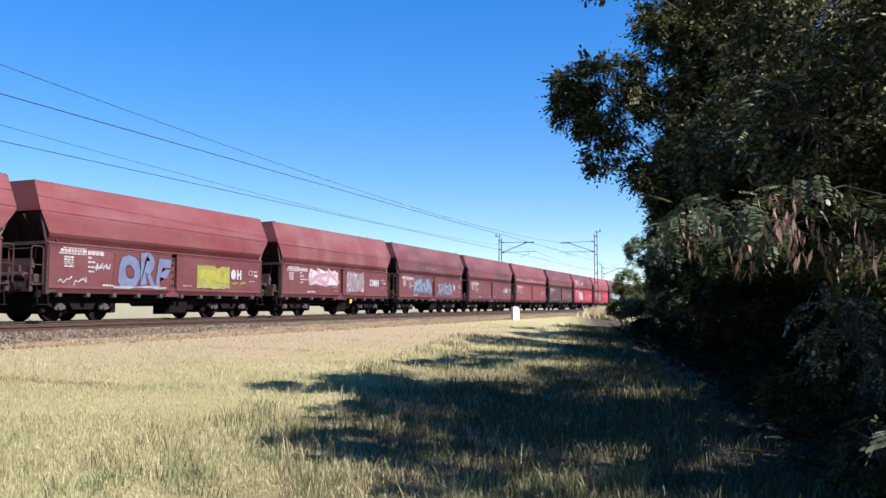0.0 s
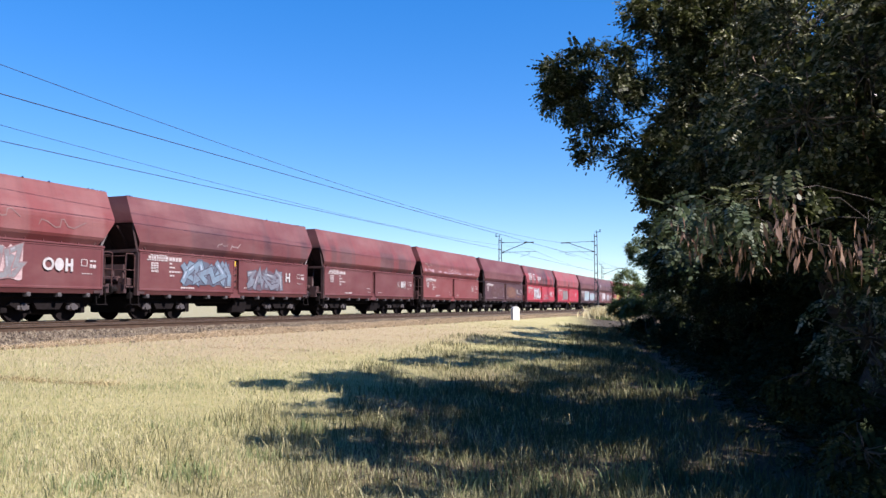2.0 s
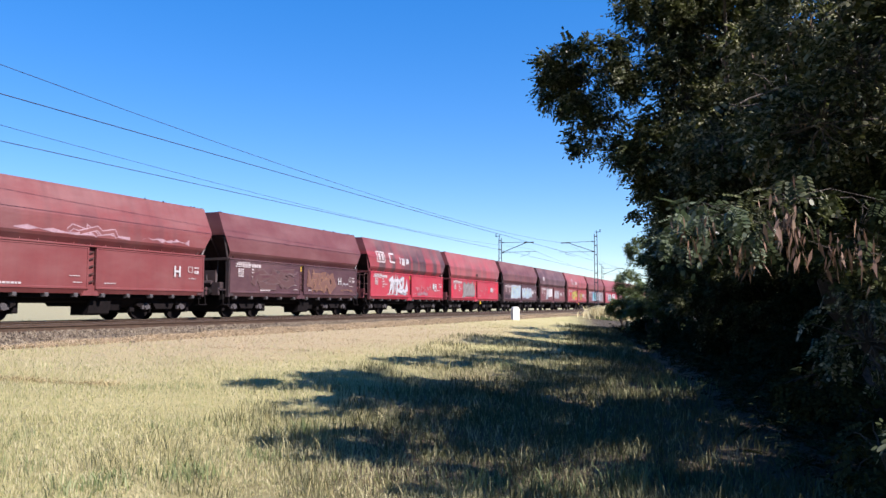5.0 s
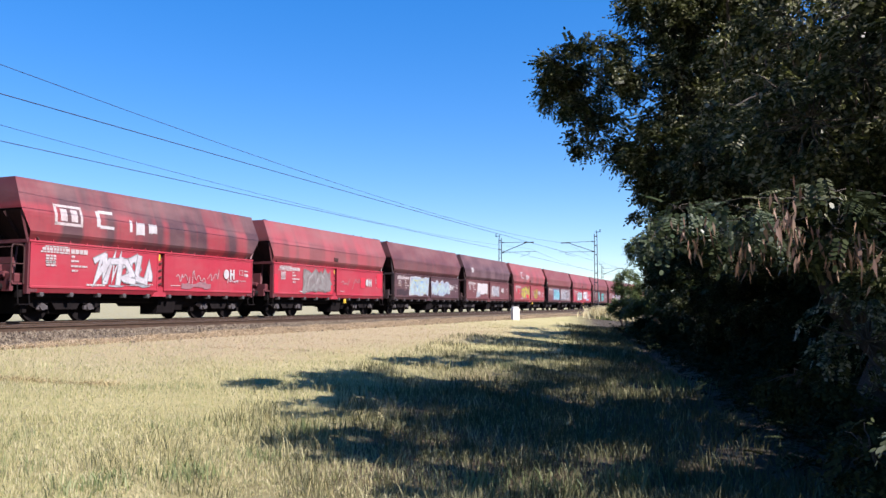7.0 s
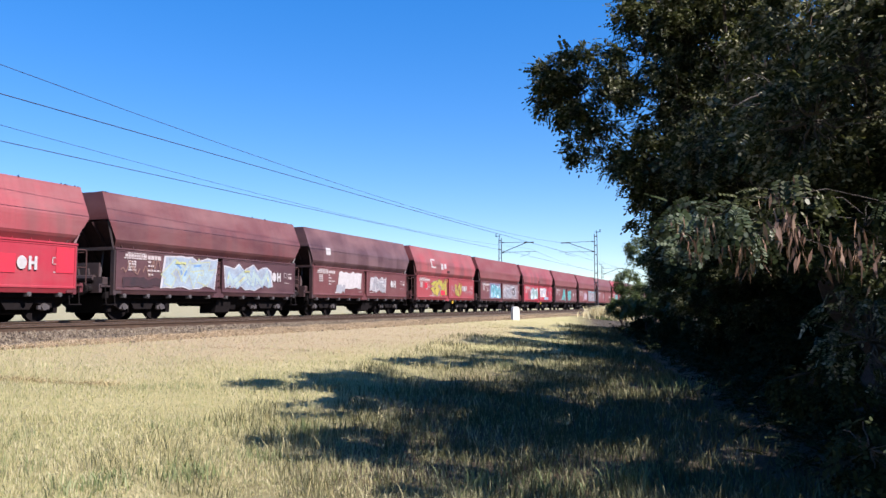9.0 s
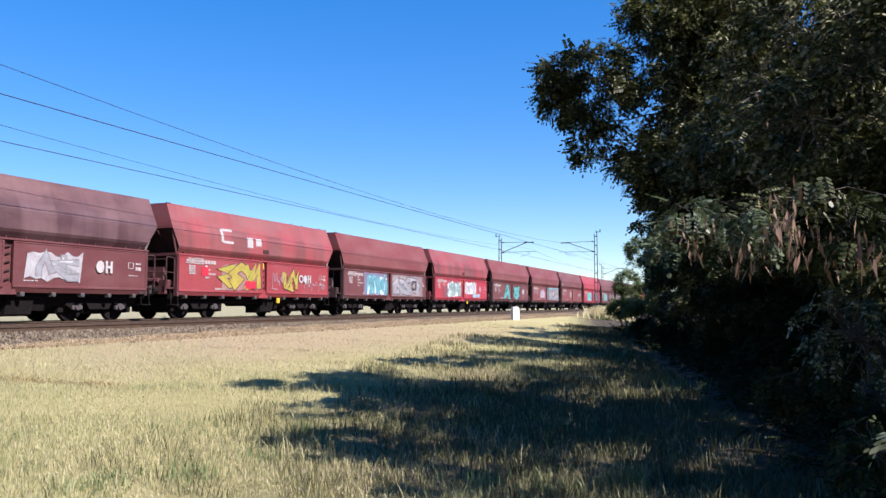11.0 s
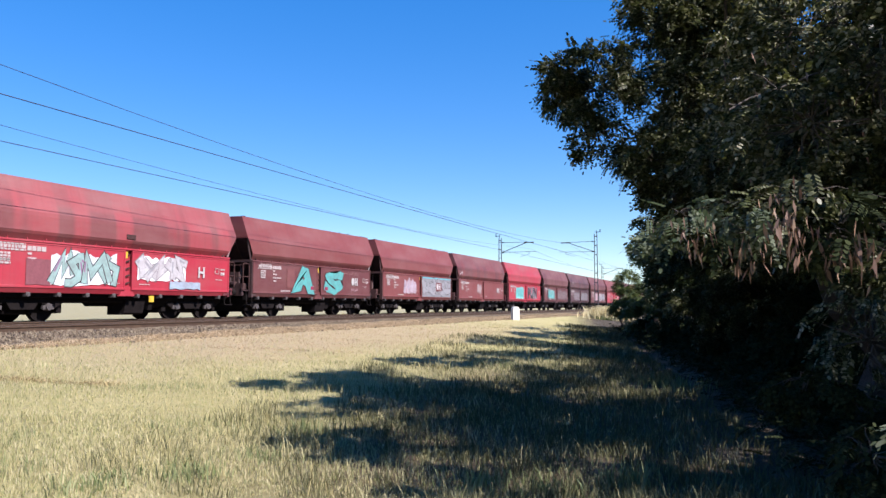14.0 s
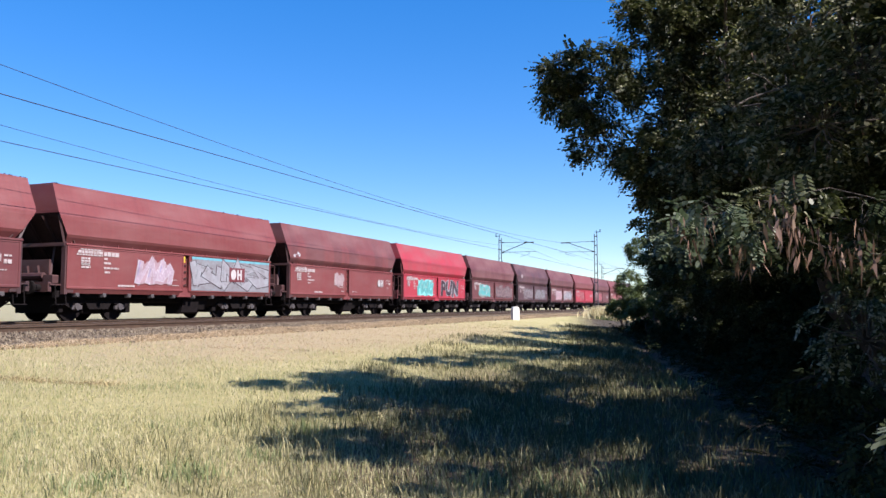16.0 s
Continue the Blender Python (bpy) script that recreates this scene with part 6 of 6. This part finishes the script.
def shade_grass():
    """Thin green grass and weeds on the wood's edge."""
    rng = np.random.default_rng(21)
    n = 66000
    x = 4.0 + 40 * rng.random(n) ** 1.5
    y = 0.215 * x + 3.4 - 5.6 * rng.random(n)
    x, y = x[x < 43], y[x < 43]
    n = len(x)
    k = patchy(x, y, 1.6, 3) + 0.2 * rng.normal(size=n) > 0.42
    k &= y - 0.215 * x < 1.0 + 2.2 * smooth(6, 8.5, x) - 3.2 * smooth(9, 20, x) + 0.5 * rng.normal(size=n)
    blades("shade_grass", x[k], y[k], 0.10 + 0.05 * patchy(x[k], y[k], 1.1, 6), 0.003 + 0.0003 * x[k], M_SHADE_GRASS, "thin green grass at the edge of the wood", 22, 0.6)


def tall_grass_patches():
    """Longer, uncut blades in uneven patches on the side of the trees."""
    rng = np.random.default_rng(29)
    n = 30000
    x = 5.0 + 22 * rng.random(n) ** 1.5
    y = 0.215 * x + 4.4 - 6.0 * rng.random(n)
    k = patchy(x, y, 1.3, 5) * 0.7 + patchy(x, y, 3.1, 2) * 0.5 + 0.12 * rng.normal(size=n) > 0.66
    x, y = x[k], y[k]
    # mostly shade-toned blades, which darken this strip beside the trees
    half = rng.random(len(x)) < 0.72
    h = 0.09 + 0.10 * patchy(x, y, 2.0, 7)
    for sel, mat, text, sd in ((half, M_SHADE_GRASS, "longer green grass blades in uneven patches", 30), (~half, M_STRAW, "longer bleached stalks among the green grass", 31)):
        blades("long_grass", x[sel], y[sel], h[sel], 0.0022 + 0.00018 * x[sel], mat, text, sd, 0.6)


def foot_straw():
    """Flattened straw that creeps up the ballast's foot."""
    rng = np.random.default_rng(55)
    n = 60000
    x = 7 + 60 * rng.random(n) ** 1.6
    top = np.interp(x, [7, 12, 22, 36], [13.2, 13.8, 14.6, 15.0]) + 0.12 * np.sin(x * 2.1) + 0.10 * rng.normal(size=n)
    y = 13.2 + (top - 13.2) * rng.random(n)
    k = top > 13.25
    x, y = x[k], y[k]
    z = np.interp(y, [13.2, 13.35, 15.0, 15.9], [0.70, 0.71, 0.84, 0.895])
    blades("belt_straw", x, y, 0.05, 0.004 + 0.00022 * x, M_BELT, "flattened tan straw creeping up the gravel", 56, 1.2, z)


def far_verge():
    """Dry weeds in uneven humps on the far side of the line."""
    rng = np.random.default_rng(61)
    n = 26000
    x = 4 + 90 * rng.random(n) ** 1.3
    y = 25.6 + 1.8 * rng.random(n)
    hump = patchy(x, 0 * x, 1.1, 2) * 0.6 + patchy(x, 0 * x, 2.7, 5) * 0.4
    k = hump + 0.1 * rng.normal(size=n) > 0.42
    blades("verge_weeds", x[k], y[k], 0.10 + 0.5 * np.clip(hump[k] - 0.4, 0, 1), 0.010 + 0.0003 * x[k], M_STRAW, "dry pale weeds on the bank behind the train", 62, 0.6)


meadow_grass()
far_verge()
foot_straw()
shade_grass()
tall_grass_patches()


def tuft(at, n, spread, height, mat, label, seed, name="grass_tuft", width=0.005):
    rng = np.random.default_rng(seed)
    x, y = at[0] + rng.normal(size=n) * spread, at[1] + rng.normal(size=n) * spread
    blades(name, x, y, height, width, mat, label, seed, 0.5)


def ground_cover():
    """Low dark weeds on the wood's floor."""
    rng = np.random.default_rng(77)
    n = 16000
    x = 4.5 + 38 * rng.random(n) ** 1.4
    edge = np.interp(x, [4, 8, 14, 22, 32, 42], [-1.6, -0.9, 0.2, 1.6, 4.2, 6.6])
    y = edge - 4.5 * rng.random(n) ** 1.3 + 0.35 * rng.normal(size=n)
    v, f = LEAF_FULL
    p = np.stack([x, y, ground_z(x, y) + 0.03 + 0.28 * rng.random(n) ** 1.5], -1)
    q = spin(v * 1.3, rng.random(n) * 6.28, rng.normal(size=n) * 0.4, rng.normal(size=n) * 0.5) + p[:, None]
    ff = (f[None] + len(v) * np.arange(n)[:, None, None]).reshape(-1, f.shape[1])
    tagged(part("undergrowth", array_mesh("undergrowth", q.reshape(-1, 3), ff), M_LEAF_SHADED), "low dark weeds and seedlings on the shaded ground", "undergrowth", kind="stuff")


ground_cover()


def on_ground(u, v):
    """The place on the meadow at a bearing."""
    a = np.array(S(u, v, 1.0)) - np.array((0, 0, EYE_Z))
    d = 5.0
    for _ in range(30):
        p = a * d
        d = (float(ground_z(p[0], p[1])) - EYE_Z) / a[2]
    return a * d


for i, (u, v, n, sp, h) in enumerate([(335, 845, 150, 0.16, 0.10), (545, 768, 120, 0.18, 0.13), (190, 855, 70, 0.14, 0.09), (880, 650, 200, 0.6, 0.16), (1110, 870, 120, 0.12, 0.2), (980, 875, 120, 0.2, 0.14), (470, 815, 60, 0.15, 0.11), (850, 865, 80, 0.15, 0.13), (130, 870, 60, 0.12, 0.09), (1180, 690, 220, 0.5, 0.2)]):
    tuft(on_ground(u, v), n, sp, h, M_GREEN, "tuft of fresh green grass in the dry meadow", 60 + i, "grass_tuft", 0.006)
rp = on_ground(1084, 566)
tuft((rp[0] + 0.6, rp[1] + 0.3), 3000, 0.72, 0.72, M_REED, "clump of tall bleached grass by the shrubs", 90, "tall_grass", 0.026)
tuft((rp[0] - 0.9, rp[1] + 0.35), 320, 0.35, 0.20, M_LEAF_SUN, "low green weeds in front of the tall grass", 91, "weeds", 0.03)


def swath(u, v, length, label, seed):
    """Mown grass lying in a low, ragged strip."""
    rng = np.random.default_rng(seed)
    p = on_ground(u, v)
    n = 900
    t = (rng.random(n) - 0.5) * length
    x, y = p[0] + 0.37 * t + rng.normal(size=n) * 0.10, p[1] - 0.93 * t + rng.normal(size=n) * 0.10
    blades("straw_swath", x, y, 0.05 + 0.03 * rng.random(n), 0.004, M_HAY, label, seed, 3.0)


swath(75, 678, 2.2, "mown dry grass lying in a low strip", 95)


# ---- sleepers ----
SLEEPER = Geo()
SLEEPER.add([(-0.13, -1.3, -0.38), (0.13, -1.3, -0.38), (0.13, 1.3, -0.38), (-0.13, 1.3, -0.38), (-0.10, -1.28, -0.165), (0.10, -1.28, -0.165), (0.10, 1.28, -0.165), (-0.10, 1.28, -0.165)],
            [(0, 1, 5, 4), (1, 2, 6, 5), (2, 3, 7, 6), (3, 0, 4, 7), (4, 5, 6, 7)])
SLEEPER = SLEEPER.mesh("sleeper")
for k in range(130):
    part("sleeper", SLEEPER, M_SLEEPER, TRACK_NEAR, "", pose(-4 + 0.6 * k, 0, 0))
for k in range(100):
    part("sleeper", SLEEPER, M_SLEEPER, TRACK_FAR, "", pose(2 + 0.6 * k, 0, 0))


# ---- what moves ----
TRAVEL = [(0.0, 0.0), (3.5, 37.54), (7.0, 75.9), (9.2, 99.86), (11.5, 125.2), (13.8, 150.5), (16.0, 174.9)]


GUST_T = [0, 1.5, 3.5, 7, 9, 12.5, 14.5, 16]
GUST_SIDE = [25, 12, -5, -2, -9, 4, 2, 0]
GUST_DOWN = [25, 8, -12, -8, 6, 6, 0, 3]


def motions():
    for n, w in TRAIN.items():
        walk(w, [(t, pose(60.25 + PITCH_M * n - d, TRAIN_Y, RAIL_Z)) for t, d in TRAVEL])
    # one turning wheelset; the others roll in step with it
    ts = [i / FPS for i in range(int(16 * FPS) + 1)]
    ds = np.interp(ts, [t for t, _ in TRAVEL], [d for _, d in TRAVEL])
    first = {}
    for ob in WHEELSETS:
        x = round(ob.location.x, 2)
        if x not in first:
            walk(ob, [(t, pose(x, 0, 0.46, 0, -math.degrees(d / 0.46) % 360, 0)) for t, d in zip(ts, ds)])
            first[x] = ob
        else:
            ob.rotation_mode = "QUATERNION"
            ad = ob.animation_data_create()
            ad.action = first[x].animation_data.action
            ad.action_slot = first[x].animation_data.action_slot
    # crowns rock in the wind
    for ob, c, size, seed in SWAY:
        rr = random.Random(seed)
        k = 1.1 if size < 0.7 else 0.8
        a, b = rr.uniform(0, 6.28), rr.uniform(0, 6.28)
        rows = []
        big = ob.parent is BIG_TREE
        for i in range(33):
            t = 0.5 * i
            s1, s2 = math.sin(1.7 * t + a), math.sin(2.9 * t + b)
            if big:
                gx = np.interp(t, GUST_T, GUST_SIDE) * 0.0076
                gz = np.interp(t, GUST_T, GUST_DOWN) * -0.0076
                rows.append((t, pose(c[0] + 0.37 * gx + 0.015 * s1, c[1] - 0.93 * gx + 0.02 * s2, c[2] + gz + 0.01 * s2, 1.0 * s2, 1.2 * s1, 0.8 * s2)))
                continue
            rows.append((t, pose(c[0] - 0.05 * k * (s1 + 0.4 * s2), c[1] + 0.06 * k * (s1 + 0.5 * s2), c[2] + 0.02 * s2, 1.2 * k * s2, 1.5 * k * s1, 1.0 * k * s2)))
        walk(ob, rows)


motions()
